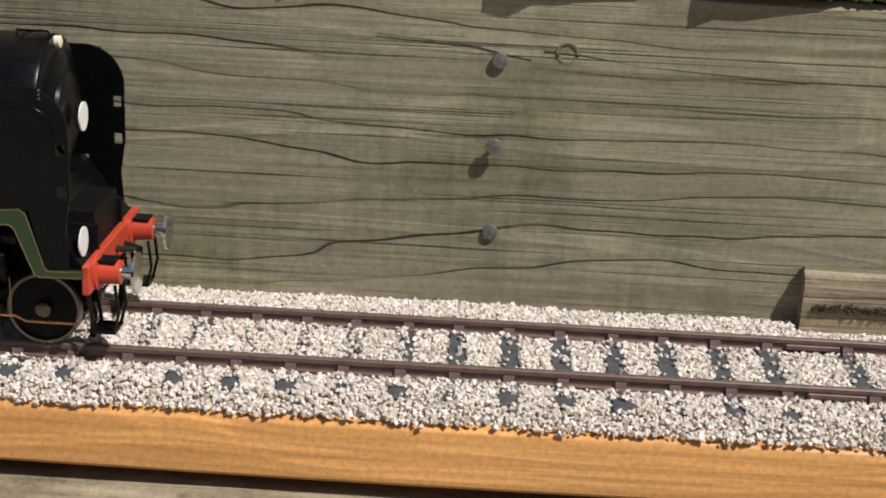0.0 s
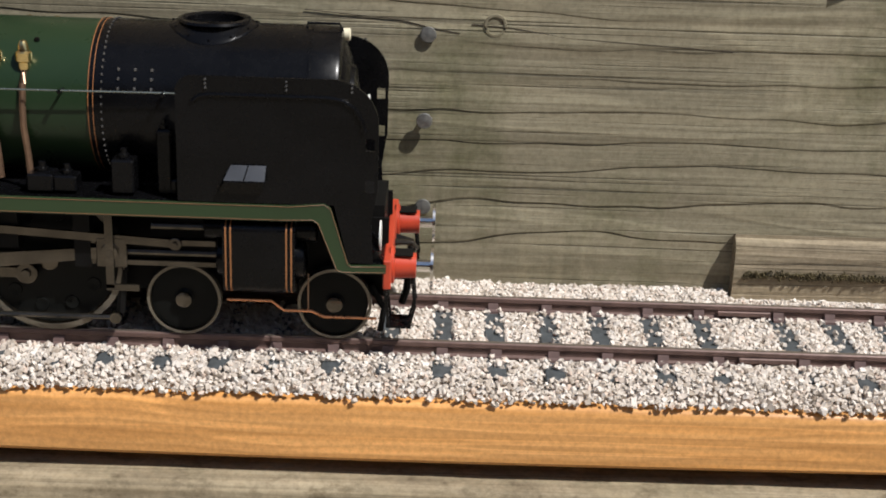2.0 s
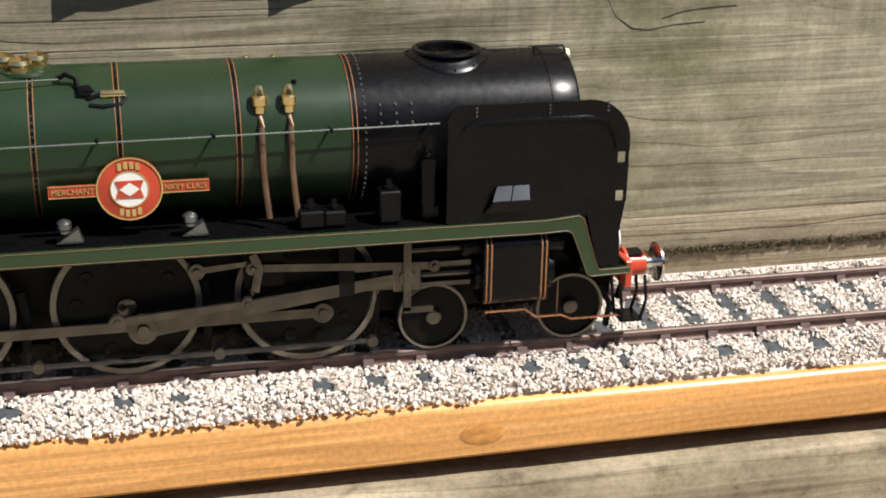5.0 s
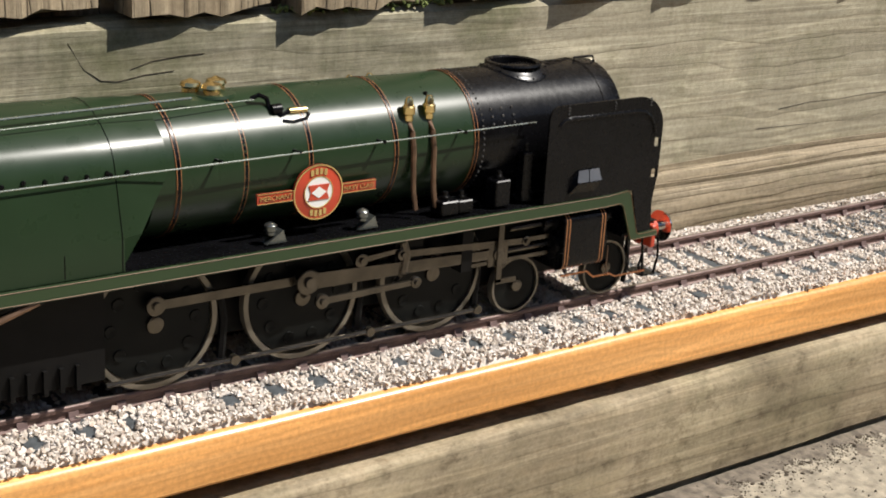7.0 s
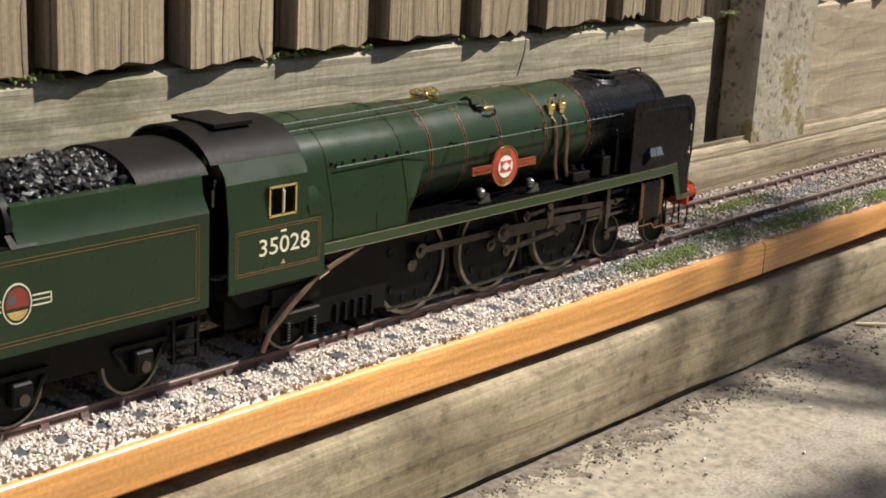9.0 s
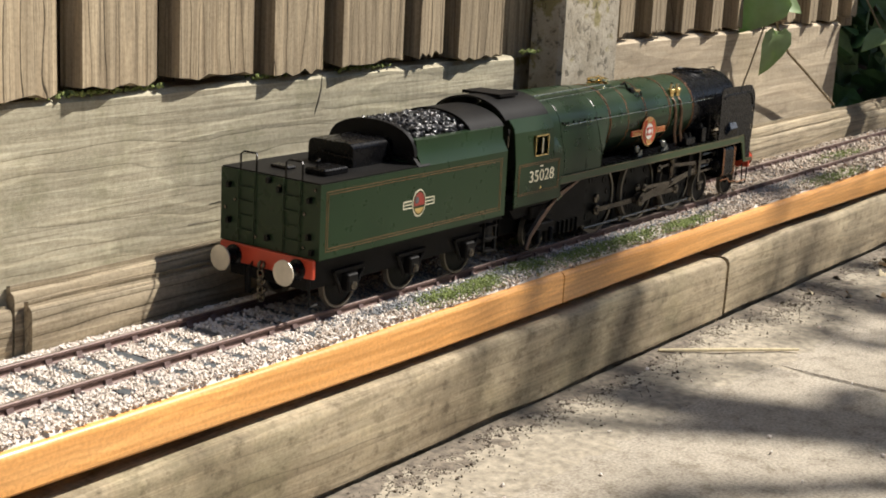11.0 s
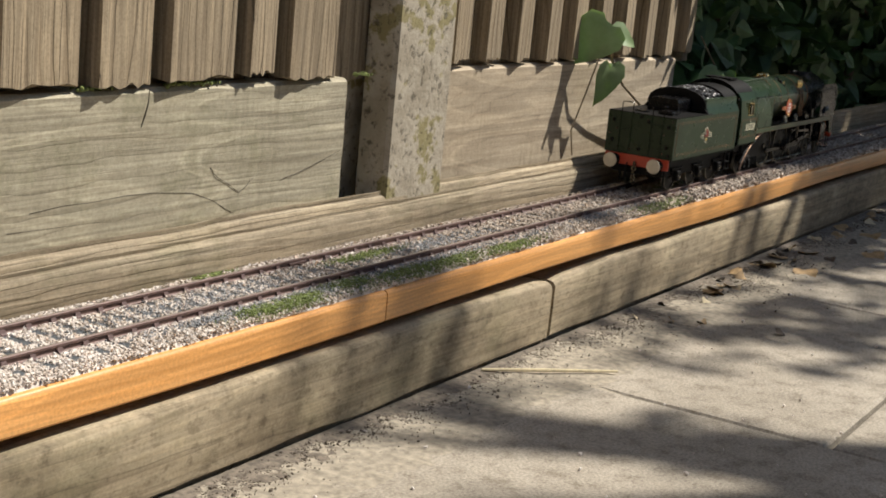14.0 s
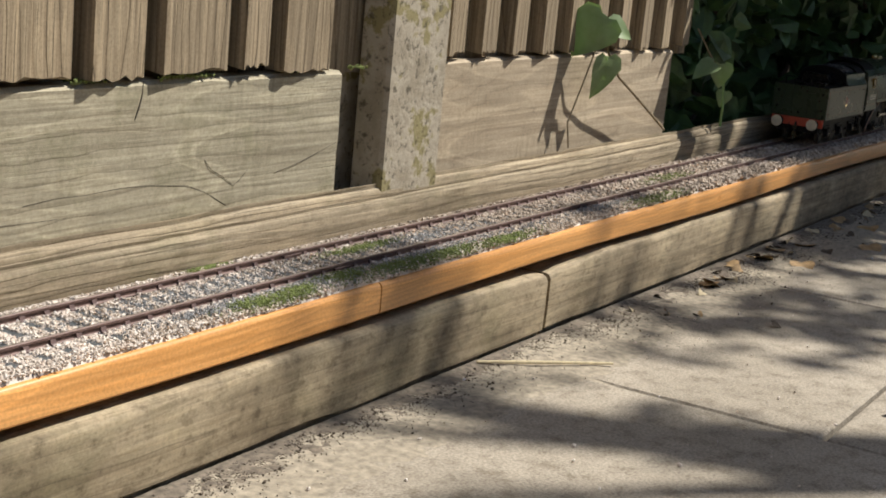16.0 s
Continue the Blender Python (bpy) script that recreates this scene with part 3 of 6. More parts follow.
def ballast():
    r = np.random.RandomState(11)
    bed = Shape()
    xs = np.linspace(-0.9, 3.3, 220)
    ys = [-0.0500, -0.047, -0.043, -0.03, -0.01, 0.01, 0.03, 0.045, WALL_Y - 0.0005]
    bed.face_grid([[(x, y if k else y + 0.0015 * noise.noise((x * 60, 1, 1)), bed_height(x, y) - (0.0021 if k else 0.0062)) for x in xs] for k, y in enumerate(ys)])
    tagged(part("ballast_bed", bed, BEDDIRT), "glued layer of pale grit under the stones", "ballast bed", kind="stuff")
    pts, sz, old = [], [], []
    for x0, x1, gap in ((-0.42, 1.0, 0.00150), (1.0, 1.6, 0.0019), (1.6, 3.2, 0.0032)):
        nx, ny = int((x1 - x0) / gap), int(0.122 / gap)
        for i in range(nx):
            for j in range(ny):
                x = x0 + (i + r.rand()) * gap
                y = -0.0535 + (j + r.rand()) * gap
                back = WALL_Y - 0.001 if x < 0.165 else 0.0495
                if y > back or y < -0.0522 + 0.0030 * min(1.0, max(0.0, (x - 0.2) / 0.15)) + 0.0018 * noise.noise((x * 45, 2, 0)) + 0.0012 * noise.noise((x * 160, 4, 0)):
                    continue
                if abs(abs(y) - 0.024) < 0.0019:
                    continue
                tie = tie_near(x) < 0.0041
                z = bed_height(x, y)
                if tie:
                    bare = 0.90 if (x > 0.0 and abs(y) < 0.0205) else 0.35
                    if -0.0435 < y < -0.0345 and noise.noise((x * 25, 3, 8)) > -0.12:
                        bare = 1.0
                    if x < 0.0 and abs(y) < 0.0205:
                        bare = 0.45
                    if r.rand() < bare and abs(y) < 0.0428:
                        continue
                    z = max(z, -0.0052) if abs(y) < 0.043 else z
                pts.append((x, y, z + r.uniform(-0.0008, 0.0005)))
                sz.append(gap * r.uniform(0.50, 1.02))
                old.append(r.rand() < (x - 0.80 + 0.25 * noise.noise((x * 8, y * 30, 6))) / 0.45)
    pts, sz, old = np.array(pts), np.array(sz), np.array(old)
    heap("ballast", pts[~old], sz[~old], STONE, "loose pale limestone chippings packed round the track", "ballast", seed=2, chips=True)
    heap("ballast", pts[old], sz[old], STONE2, "older brown-grey chippings further along the track", "ballast", seed=12, chips=True)
    # weathered patches with flock and ash further along
    for mat, name, cat, lab, spots, cnt in (
            (BLUEGREY, "ash_patch", "ash", "blue-grey ash scattered over the ballast", [(0.92, 0.0, 0.14, 0.014), (0.90, -0.036, 0.09, 0.007), (1.00, -0.035, 0.08, 0.010), (1.14, -0.035, 0.07, 0.010), (1.25, -0.03, 0.16, 0.012), (1.5, -0.03, 0.12, 0.012), (1.2, 0.0, 0.10, 0.012)], 1200),
            (GRASSM, "grass_flock", "grass flock", "tufts of green flock beside the rails", [(0.925, -0.042, 0.035, 0.006), (0.965, -0.042, 0.022, 0.006), (1.03, -0.036, 0.03, 0.010), (1.10, -0.042, 0.05, 0.007), (1.17, -0.044, 0.05, 0.006), (1.27, -0.046, 0.05, 0.004), (1.62, -0.046, 0.08, 0.007), (1.12, 0.008, 0.05, 0.006), (0.97, 0.044, 0.02, 0.004), (1.75, 0.0, 0.06, 0.01)], 1700)):
        pp, ss = [], []
        for cx, cy, ax, ay in spots:
            for _ in range(cnt):
                x, y = r.normal(cx, ax * 0.5), r.normal(cy, ay * 0.6)
                if abs(abs(y) - 0.024) < 0.0024 or y < -0.0505 or y > 0.05:
                    continue
                pp.append((x, y, bed_height(x, y) + r.uniform(0.0, 0.0016 if mat is BLUEGREY else 0.0022)))
                ss.append(r.uniform(0.0005, 0.0010) if mat is BLUEGREY else r.uniform(0.0004, 0.0008))
        heap(name, np.array(pp), np.array(ss), mat, lab, cat, seed=4)


# ---------- fence ----------
def gravel_board(x0, x1, mat, label, seed, y=None, top=0.131):
    y = WALL_Y if y is None else y
    s, rows, n = Shape(), [], int((x1 - x0) / 0.012)
    for i in range(n + 1):
        x = x0 + (x1 - x0) * i / n
        zt = top + 0.0018 * noise.noise((x * 7, seed, 0)) + 0.0008 * noise.noise((x * 45, seed, 1))
        w = lambda z: 0.0007 * noise.noise((x * 5, z * 60, seed)) + 0.0004 * noise.noise((x * 20, z * 160, seed))
        zs = [-0.115 + (zt - 0.003 + 0.115) * k / 40 for k in range(41)]
        rows.append([(x, y + w(z), z) for z in zs] + [(x, y + 0.004, zt), (x, y + 0.022, zt), (x, y + 0.024, -0.115)])
    s.loft(rows)
    return tagged(part("gravel_board", s, mat), label, "gravel board", group="fence gravel boards")


def nail(x, z, tilt, out):
    n = thing("nail", "grey round-headed nail driven into the fence board", "nail", group="nails in the gravel board")
    s = Shape().lathe([(0.0, 0.0012), (-out, 0.0012)], "y", (0, 0, 0), 10)
    part("shank", s, NAILM, n)
    h = Shape().lathe([(-out + 0.0006, 0.0031), (-out - 0.0004, 0.0035), (-out - 0.0011, 0.0032), (-out - 0.0014, 0.0)], "y", (0, 0, 0), 16)
    part("head", h, NAILM, n)
    n.matrix_world = pose(x, WALL_Y + 0.001, z, tilt, 0, tilt * 0.5)


def paling(x, w, y0, thick, z0, rnd, group):
    """One upright feather-edged board, thick at one side, with a worn foot."""
    s = Shape()
    cols = 9
    rows = []
    for k in range(6):
        t = k / 5
        z = z0 + (1.3 - z0) * (t if k else 0)
        ring = []
        for c in range(cols):
            u = c / (cols - 1)
            foot = 0.0025 * rnd.uniform(-1, 1) if k == 0 else 0
            ring.append((x + w * u, y0 + thick * 0.35 * u + 0.0006 * rnd.uniform(-1, 1), z + foot))
        ring += [(x + w, y0 + thick, z), (x, y0 + thick, z)]
        rows.append(ring)
    s.loft(rows)
    tagged(part("paling", s, PALEW), "weathered upright fence board with a worn foot", "fence board", group=group)


def fence():
    gravel_board(-1.6, END_W, WALLW, "weathered grey-brown gravel board with cracks and nails", 1)
    gravel_board(1.30, 1.916, WALLW2, "pale gravel board with curved grain beyond the post", 2, WALL_Y + 0.012, 0.133)
    p = Shape()
    x0, x1, yf = 1.220, 1.318, WALL_Y - 0.008
    p.loft([[(x0 + 0.003, yf, z), (x1 - 0.003, yf, z), (x1, yf + 0.004, z), (x1, yf + 0.085, z), (x0 + 0.02, yf + 0.085, z), (x0 + 0.02, yf + 0.032, z), (x0 - 0.002, yf + 0.03, z), (x0, yf + 0.004, z)]
            for z in np.linspace(-0.11, 1.4, 12)])
    tagged(part("fence_post", p, POSTC), "concrete fence post spotted with lichen", "fence post")
    # added slab that stops light leaking through the gap beside the post
    gap_fill = Shape().box(1.10, 1.40, 0.104, 0.120, -0.11, 1.3)
    tagged(part("post_backing", gap_fill, POSTC), "concrete slab added behind the fence post to block light", "fence backing", kind="structure")
    rnd = random.Random(9)
    feet = [0.1185 - 0.086 * k for k in range(16, 0, -1)] + [0.1185, 0.2057, 0.2886, 0.372, 0.457, 0.542, 0.624, 0.70, 0.776, 0.860, 0.930, 1.020, 1.070, 1.152]
    for x, nx in zip(feet, feet[1:]):
        paling(x, nx - x - 0.0125, 0.0612, 0.019, 0.136 + rnd.uniform(-0.003, 0.003), rnd, "fence boards before the post")
    x = 1.342
    while x < 1.95:
        paling(x, 0.040, 0.0735, 0.019, 0.138 + rnd.uniform(-0.003, 0.003), rnd, "fence boards beyond the post")
        x += 0.0655 + rnd.uniform(-0.003, 0.003)
    # added sheet closing off the sky behind the bush
    far = Shape().box(1.99, 4.6, 0.36, 0.38, -0.11, 1.3)
    tagged(part("fence_return", far, PALEW), "plain timber sheet added behind the bush to shut out the sky", "fence backing", kind="structure")
    back = Shape().box(-1.6, 1.99, 0.0935, 0.1, 0.125, 1.3)
    tagged(part("fence_backing", back, PALEW), "inner row of fence boards in shadow", "fence backing", kind="structure")
    cracks = (((0.917, 0.131), (0.9155, 0.120), (0.913, 0.112), (0.910, 0.104)), ((0.345, 0.124), (0.352, 0.112), (0.360, 0.1065), (0.368, 0.1055), (0.380, 0.1075), (0.395, 0.1085)),
              ((0.374, 0.1105), (0.384, 0.1135), (0.398, 0.1150), (0.41, 0.1155)), ((0.05, 0.1045), (0.067, 0.1035), (0.09, 0.100), (0.12, 0.0985), (0.16, 0.0965)), ((-0.02, 0.1085), (0.0, 0.1070), (0.02, 0.1055), (0.033, 0.1025), (0.045, 0.1005)),
              ((0.7906, 0.0428), (0.8194, 0.0422), (0.8497, 0.0416), (0.8735, 0.0407)),
              ((0.8091, 0.0539), (0.8387, 0.0560), (0.8646, 0.0555), (0.8973, 0.0569), (0.9260, 0.0560), (0.9690, 0.0517), (0.9921, 0.0438), (1.0166, 0.0314)),
              ((0.9879, 0.0692), (0.9951, 0.0617), (1.0089, 0.0552), (1.0233, 0.0467), (1.0312, 0.0504), (1.0389, 0.0568)),
              ((1.0747, 0.0518), (1.1005, 0.0559), (1.1271, 0.0622), (1.1577, 0.0704)))
    board = bpy.data.objects["gravel_board"]
    for pts in cracks:
        n = len(pts)
        part("crack", Shape().tube([(x, WALL_Y - 0.0002, z) for x, z in pts], [0.0002] + [0.0008 if pts[0][1] > 0.13 else 0.0002] * (n - 2) + [0.0002], 6), DARKCRACK, board)
    for x, z, tilt, out in ((0.0318, 0.0998, 0, 0.002), (0.0310, 0.0640, 4, 0.0055), (0.0315, 0.0242, 0, 0.0015)):
        nail(x, z, tilt, out)
    k = Shape().lathe([(0.0, 0.0050), (-0.0009, 0.0047), (-0.0009, 0.0038), (-0.0002, 0.0035), (-0.0005, 0.0)], "y", (0, 0, 0), 22)
    ob = tagged(part("board_knot", k, WALLW, None), "round dry knot in the gravel board", "knot")
    ob.location = (0.0597, WALL_Y + 0.0004, 0.1042)


def ledge(name, x0, x1, y0, y1, zf, zb, label, seed, step=0.02):
    s, rows, n = Shape(), [], int((x1 - x0) / step)
    for i in range(n + 1):
        x = x0 + (x1 - x0) * i / n
        a = 0.0016 * noise.noise((x * 8, seed, 0)) + 0.0008 * noise.noise((x * 40, seed, 0))
        b = 0.0014 * noise.noise((x * 10, seed, 5))
        r = 0.004
        rows.append([(x, y0 + 0.002, -0.03), (x, y0 + b, 0.0), (x, y0 + b * 0.5, zf - r + a), (x, y0 + r * 0.4, zf - r * 0.3 + a), (x, y0 + r, zf + a),
                     (x, y1 - 0.004, zb + a), (x, y1 - 0.0005, zb - 0.001 + a), (x, y1 - 0.0005, -0.03)])
    s.loft(rows)
    return tagged(part(name, s, LEDGEW), label, "timber ledge", group="timber ledges at the fence foot")


def ledges():
    ledge("timber_ledge", 0.168, 0.648, 0.0600, WALL_Y, 0.0165, 0.0180, "short weathered timber along the fence foot, mossy below", 4)
    ledge("timber_ledge", 0.655, 2.06, 0.0515, 0.0592, 0.0180, 0.0205, "long weathered front plank along the fence foot", 6)
    ledge("timber_ledge", 0.650, 3.4, 0.0600, WALL_Y, 0.0262, 0.0300, "long pale upper plank against the gravel board", 7)
    r = np.random.RandomState(8)
    pp = [(r.uniform(0.172, 0.6), 0.0593 + r.uniform(-0.0012, 0.0006), 0.0006 + r.normal(0, 0.0008)) for _ in range(4200)]
    pp = [p for p in pp if noise.noise((p[0] * 22, 1, 1)) > -0.5]
    heap("moss", np.array(pp), r.uniform(0.0003, 0.0007, len(pp)), MOSSM, "dark moss in the joint under the ledge timber", "moss", seed=6)
    pp = [(r.uniform(-0.5, 1.2), 0.067 + r.uniform(0, 0.008), 0.1330 + r.normal(0, 0.0008)) for _ in range(2200)]
    pp = [p for p in pp if noise.noise((p[0] * 9, 5, 1)) > 0.05]
    heap("moss", np.array(pp), r.uniform(0.0007, 0.0017, len(pp)), GRASSM, "green moss tucked under the fence boards", "moss", seed=7)


# ---------- locomotive and tender, built in full-size metres at the model's scale ----------
K = 0.0298
FILLERM = paint("dull_filler_metal", (0.16, 0.17, 0.16), 0.2, 0.8)
# tone for reflections and glints put into colour, and the crest's grey mark
GREYGLINT = paint("grey_and_glint_tone", (0.13, 0.13, 0.13), 0.22, 0.6)
CRANK, RDRV, RBOG, RTEN, RTRL = 0.305, 0.94, 0.47, 0.546, 0.53
DRIVERS = (-3.58, -5.87, -8.155)


def S():
    return Shape(K)


def wheel(parent, x, y, r, label):
    """One wheel: rim, disc with round lightening dimples, hub."""
    sg = -1 if y < 0 else 1
    w = new("wheel")
    w.parent = parent
    w.location = (x * K, y * K, r * K)
    tagged(w, label)
    t = S().lathe([(-0.07, r * 0.925), (-0.07, r), (0.05, r), (0.05, r + 0.0), (0.06, r + 0.0), (0.07, r * 0.925)] if sg < 0 else [(0.07, r * 0.925), (0.07, r), (-0.07, r), (-0.07, r * 0.925)], "y", (0, 0, 0), 44, caps=False)
    t.lathe([(-0.072, r * 0.92), (-0.072, r * 0.99)], "y", (0, 0, 0), 44, caps=False) if sg < 0 else t.lathe([(0.072, r * 0.92), (0.072, r * 0.99)], "y", (0, 0, 0), 44, caps=False)
    part("tyre", t, TYRE, w, "worn steel rim")
    d = S().lathe([(sg * 0.03, r * 0.9), (sg * 0.045, r * 0.6), (sg * 0.03, r * 0.28), (sg * 0.05, r * 0.2), (sg * 0.05, 0)], "y", (0, 0, 0), 32)
    part("disc", d, DARKWEB, w)
    hr = 0.1 if r < 0.6 else 0.12
    h = S().lathe([(sg * 0.02, hr * 1.1), (sg * 0.11, hr), (sg * 0.12, hr * 0.7), (sg * 0.12, 0)], "y", (0, 0, 0), 20)
    part("hub", h, STEEL, w)
    if r > 0.9:
        for k in range(10):
            a = 2 * math.pi * k / 10
            o = S().lathe([(sg * 0.02, 0.1), (sg * 0.062, 0.085), (sg * 0.05, 0.0)], "y", (0.66 * r * math.sin(a), 0, 0.66 * r * math.cos(a)), 10)
            part("boss", o, DARKWEB, w)
    return w


def rod(name, parent, length, h0, h1, mat, label, thick=0.06, ends=(0.13, 0.13)):
    """A rod along +x from its origin, with round ends."""
    s = S()
    s.box(0, length, -thick / 2, thick / 2, -h0 / 2, h0 / 2) if h0 == h1 else s.loft([[(0, -thick / 2, -h0 / 2), (0, thick / 2, -h0 / 2), (0, thick / 2, h0 / 2), (0, -thick / 2, h0 / 2)],
        [(length, -thick / 2, -h1 / 2), (length, thick / 2, -h1 / 2), (length, thick / 2, h1 / 2), (length, -thick / 2, h1 / 2)]])
    for x, r in ((0, ends[0]), (length, ends[1])):
        if r:
            s.lathe([(-thick * 0.8, r * 0.9), (-thick * 0.7, r), (thick * 0.7, r), (thick * 0.8, r * 0.925)], "y", (x, 0, 0), 18)
            s.lathe([(-thick * 1.5, r * 0.4), (-thick * 0.7, r * 0.45)], "y", (x, 0, 0), 12)
    return part(name, s, mat, parent, label)


def firebox_section(x, w, top, low, flat=0.0):
    """Half-round top on inward-leaning sides."""
    side = [(-w, low), (-w, low + 0.45), (-1.12 * w / 1.3, 3.05)]
    half = [(-1.10, 3.16), (-1.05, 3.32), (-0.97, 3.46), (-0.86, 3.57), (-0.66, 3.70), (-0.40, 3.82), (-0.15, 3.88)]
    half = [(y * w / 1.3, 3.0 + (z - 3.0) * (top - 3.0) / 0.9) for y, z in half]
    crown = half + [(-y, z) for y, z in reversed(half)]
    return [(x - flat * (z - low), y, z) for y, z in side + crown + [(-a, b) for a, b in reversed(side)]]


def emblem(parent, x, y, z, r):
    s = S().lathe([(0, r), (-0.03, r), (-0.035, r * 0.97), (-0.035, 0)], "y", (x, y, z), 40)
    part("nameplate", s, RED, parent, "round red nameplate with a white centre")
    o = parent.children[-1]
    c = S().lathe([(-0.03, r * 0.56), (-0.045, r * 0.56), (-0.045, 0)], "y", (x, y, z), 36)
    part("plate_centre", c, WHITE, o, "white disc on the nameplate")
    rim = S()
    rim.lathe([(-0.03, r * 0.95), (-0.045, r * 0.95), (-0.045, r), (-0.03, r)], "y", (x, y, z), 40, caps=False)
    rim.lathe([(-0.03, r * 0.55), (-0.05, r * 0.55), (-0.05, r * 0.585), (-0.03, r * 0.585)], "y", (x, y, z), 36, caps=False)
    part("plate_rim", rim, BRASS, o)
    flag = S()
    flag.prism([(x - 0.17, z - 0.11), (x - 0.13, z), (x - 0.17, z + 0.11), (x + 0.17, z + 0.11), (x + 0.13, z), (x + 0.17, z - 0.11)], "y", y - 0.055, y - 0.04)
    part("flag", flag, RED, o, "small red pennant shape")
    fl = S().prism([(x - 0.12, z), (x, z + 0.085), (x + 0.12, z), (x, z - 0.085)], "y", y - 0.06, y - 0.05)
    part("flag_diamond", fl, WHITE, o)
    for zz in (0.76 * r, -0.76 * r):
        for k in range(4):
            a = (k - 1.5) * 0.24
            xx, z2 = x + 0.76 * r * math.sin(a), z + math.copysign(0.76 * r * math.cos(a), zz)
            b = S().box(xx - 0.025, xx + 0.025, y - 0.048, y - 0.034, z2 - 0.045, z2 + 0.045)
            part("letter_bar", b, BRASS, o)
    for sg, text in ((-1, "MERCHANT"), (1, "NAVY CLASS")):
        a, b = sorted((x + sg * r * 0.96, x + sg * (r + 0.56)))
        p = S().box(a, b, y - 0.03, y, z - 0.075, z + 0.075)
        pl = part("side_plate", p, RED, parent, "narrow red plate with brass letters")
        e = S()
        for q in (z - 0.075, z + 0.065):
            e.box(a, b, y - 0.04, y - 0.03, q, q + 0.012)
        part("plate_edge", e, BRASS, pl)
        words("lettering", text, 0.1 * K, BRASS, pl, Matrix.Translation(((a + b) / 2 * K, (y - 0.04) * K, z * K)) @ Euler((radians(90), 0, 0)).to_matrix().to_4x4(), fit=0.5 * K, depth=0.06)


def locomotive():
    L = thing("locomotive", "green and black model express steam locomotive with orange lining", "steam locomotive")
    BZ, BR = 2.88, 0.95
    # frames and ash pan
    f = S()
    for y in (-0.58, 0.58):
        f.box(-12.4, 0.66, y - 0.03, y + 0.03, 0.5, 1.55)
    f.box(-12.4, 0.6, -0.55, 0.55, 0.75, 1.7)
    f.box(-11.0, -8.9, -0.95, 0.95, 0.32, 1.6)
    f.prism([(-12.8, 1.42), (-10.4, 1.42), (-10.7, 1.05), (-12.4, 1.0)], "y", -1.05, 1.05)
    for k in range(5):
        f.box(-10.2 + 0.22 * k, -10.14 + 0.22 * k, -1.02, 1.02, 0.28, 0.62)
    part("frame", f, SOOT, L, "black frames between the wheels")
    # boiler, smokebox
    bl = S().lathe([(-8.2, BR + 0.02), (-5.2, BR + 0.01), (-2.93, BR)], "x", (0, 0, BZ), 72)
    boiler = part("boiler", bl, GREEN, L, "gloss dark green boiler barrel")
    sb = S().lathe([(-2.93, BR + 0.012), (-0.36, BR + 0.012), (-0.355, BR + 0.024), (-0.33, BR + 0.024), (-0.325, BR + 0.010), (-0.02, BR + 0.006), (0.02, BR - 0.012), (0.035, BR - 0.05), (0.04, BR - 0.20), (0.06, BR - 0.22), (0.12, 0.6), (0.16, 0.3), (0.17, 0)], "x", (0, 0, BZ), 72)
    smoke = part("smokebox", sb, BLACK, L, "black smokebox with riveted ring")
    rv = S()
    for a in np.linspace(-80, 260, 64):
        y, z = (BR + 0.014) * math.cos(radians(a)), (BR + 0.014) * math.sin(radians(a))
        rv.lathe([(-0.012, 0.0), (-0.008, 0.018), (0.012, 0.018), (0.012, 0)], "x", (-2.82, y, BZ + z), 5)
    for xx in (-2.62, -2.42, -2.22):
        for a in (162, 155, 148):
            y, z = (BR + 0.016) * math.cos(radians(a)), (BR + 0.016) * math.sin(radians(a))
            rv.lathe([(-0.02, 0.0), (-0.012, 0.022), (0.012, 0.022), (0.02, 0)], "x", (xx, y, BZ + z), 5)
    # polished black rivets; their glint is put into a paler colour
    part("rivet_row", rv, GREYGLINT, smoke, "rows of small rivets toned pale for their glint")
    for x in (-2.95, -4.40, -5.83, -6.84, -7.84):
        for dx, m, w, rr in ((0, BLACK, 0.04, 0.016), (-0.03, ORANGE, 0.008, 0.018), (0.03, ORANGE, 0.008, 0.018)):
            rr += 0.014 if x < -7 else 0.0
            b = S().lathe([(x + dx - w / 2, BR), (x + dx - w / 2, BR + rr), (x + dx + w / 2, BR + rr), (x + dx + w / 2, BR)], "x", (0, 0, BZ), 64, caps=False)
            part("boiler_band", b, m, boiler, "" if m is BLACK else "thin orange lining")
    # chimney
    c = S().lathe([(3.56, 0.48), (3.70, 0.44), (3.77, 0.41), (3.83, 0.40), (3.845, 0.44), (3.875, 0.465), (3.905, 0.45), (3.915, 0.40), (3.89, 0.365), (3.72, 0.355), (3.71, 0.0)], "z", (-1.58, 0, 0), 40)
    part("chimney", c, BLACK, L, "short wide black chimney")
    saddle = S()
    rows = []
    for rr, up in ((0.56, 0.004), (0.55, 0.018), (0.49, 0.03), (0.44, 0.055)):
        ring = []
        for k in range(36):
            a = 2 * math.pi * k / 36
            y = rr * math.sin(a)
            ring.append((-1.58 + rr * math.cos(a), y, BZ + math.sqrt((BR + 0.012 + up) ** 2 - y * y)))
        rows.append(ring)
    saddle.face_grid(rows, close_u=True)
    part("chimney_saddle", saddle, BLACK, smoke, "flared chimney base with rivets")
    for k in range(12):
        a = 2 * math.pi * k / 12
        y = 0.52 * math.sin(a)
        part("rivet", S().lathe([(0.0, 0.02), (0.02, 0.015), (0.025, 0.0)], "z", (-1.58 + 0.52 * math.cos(a), y, BZ + math.sqrt((BR + 0.028) ** 2 - y * y)), 6), BLACK, smoke)
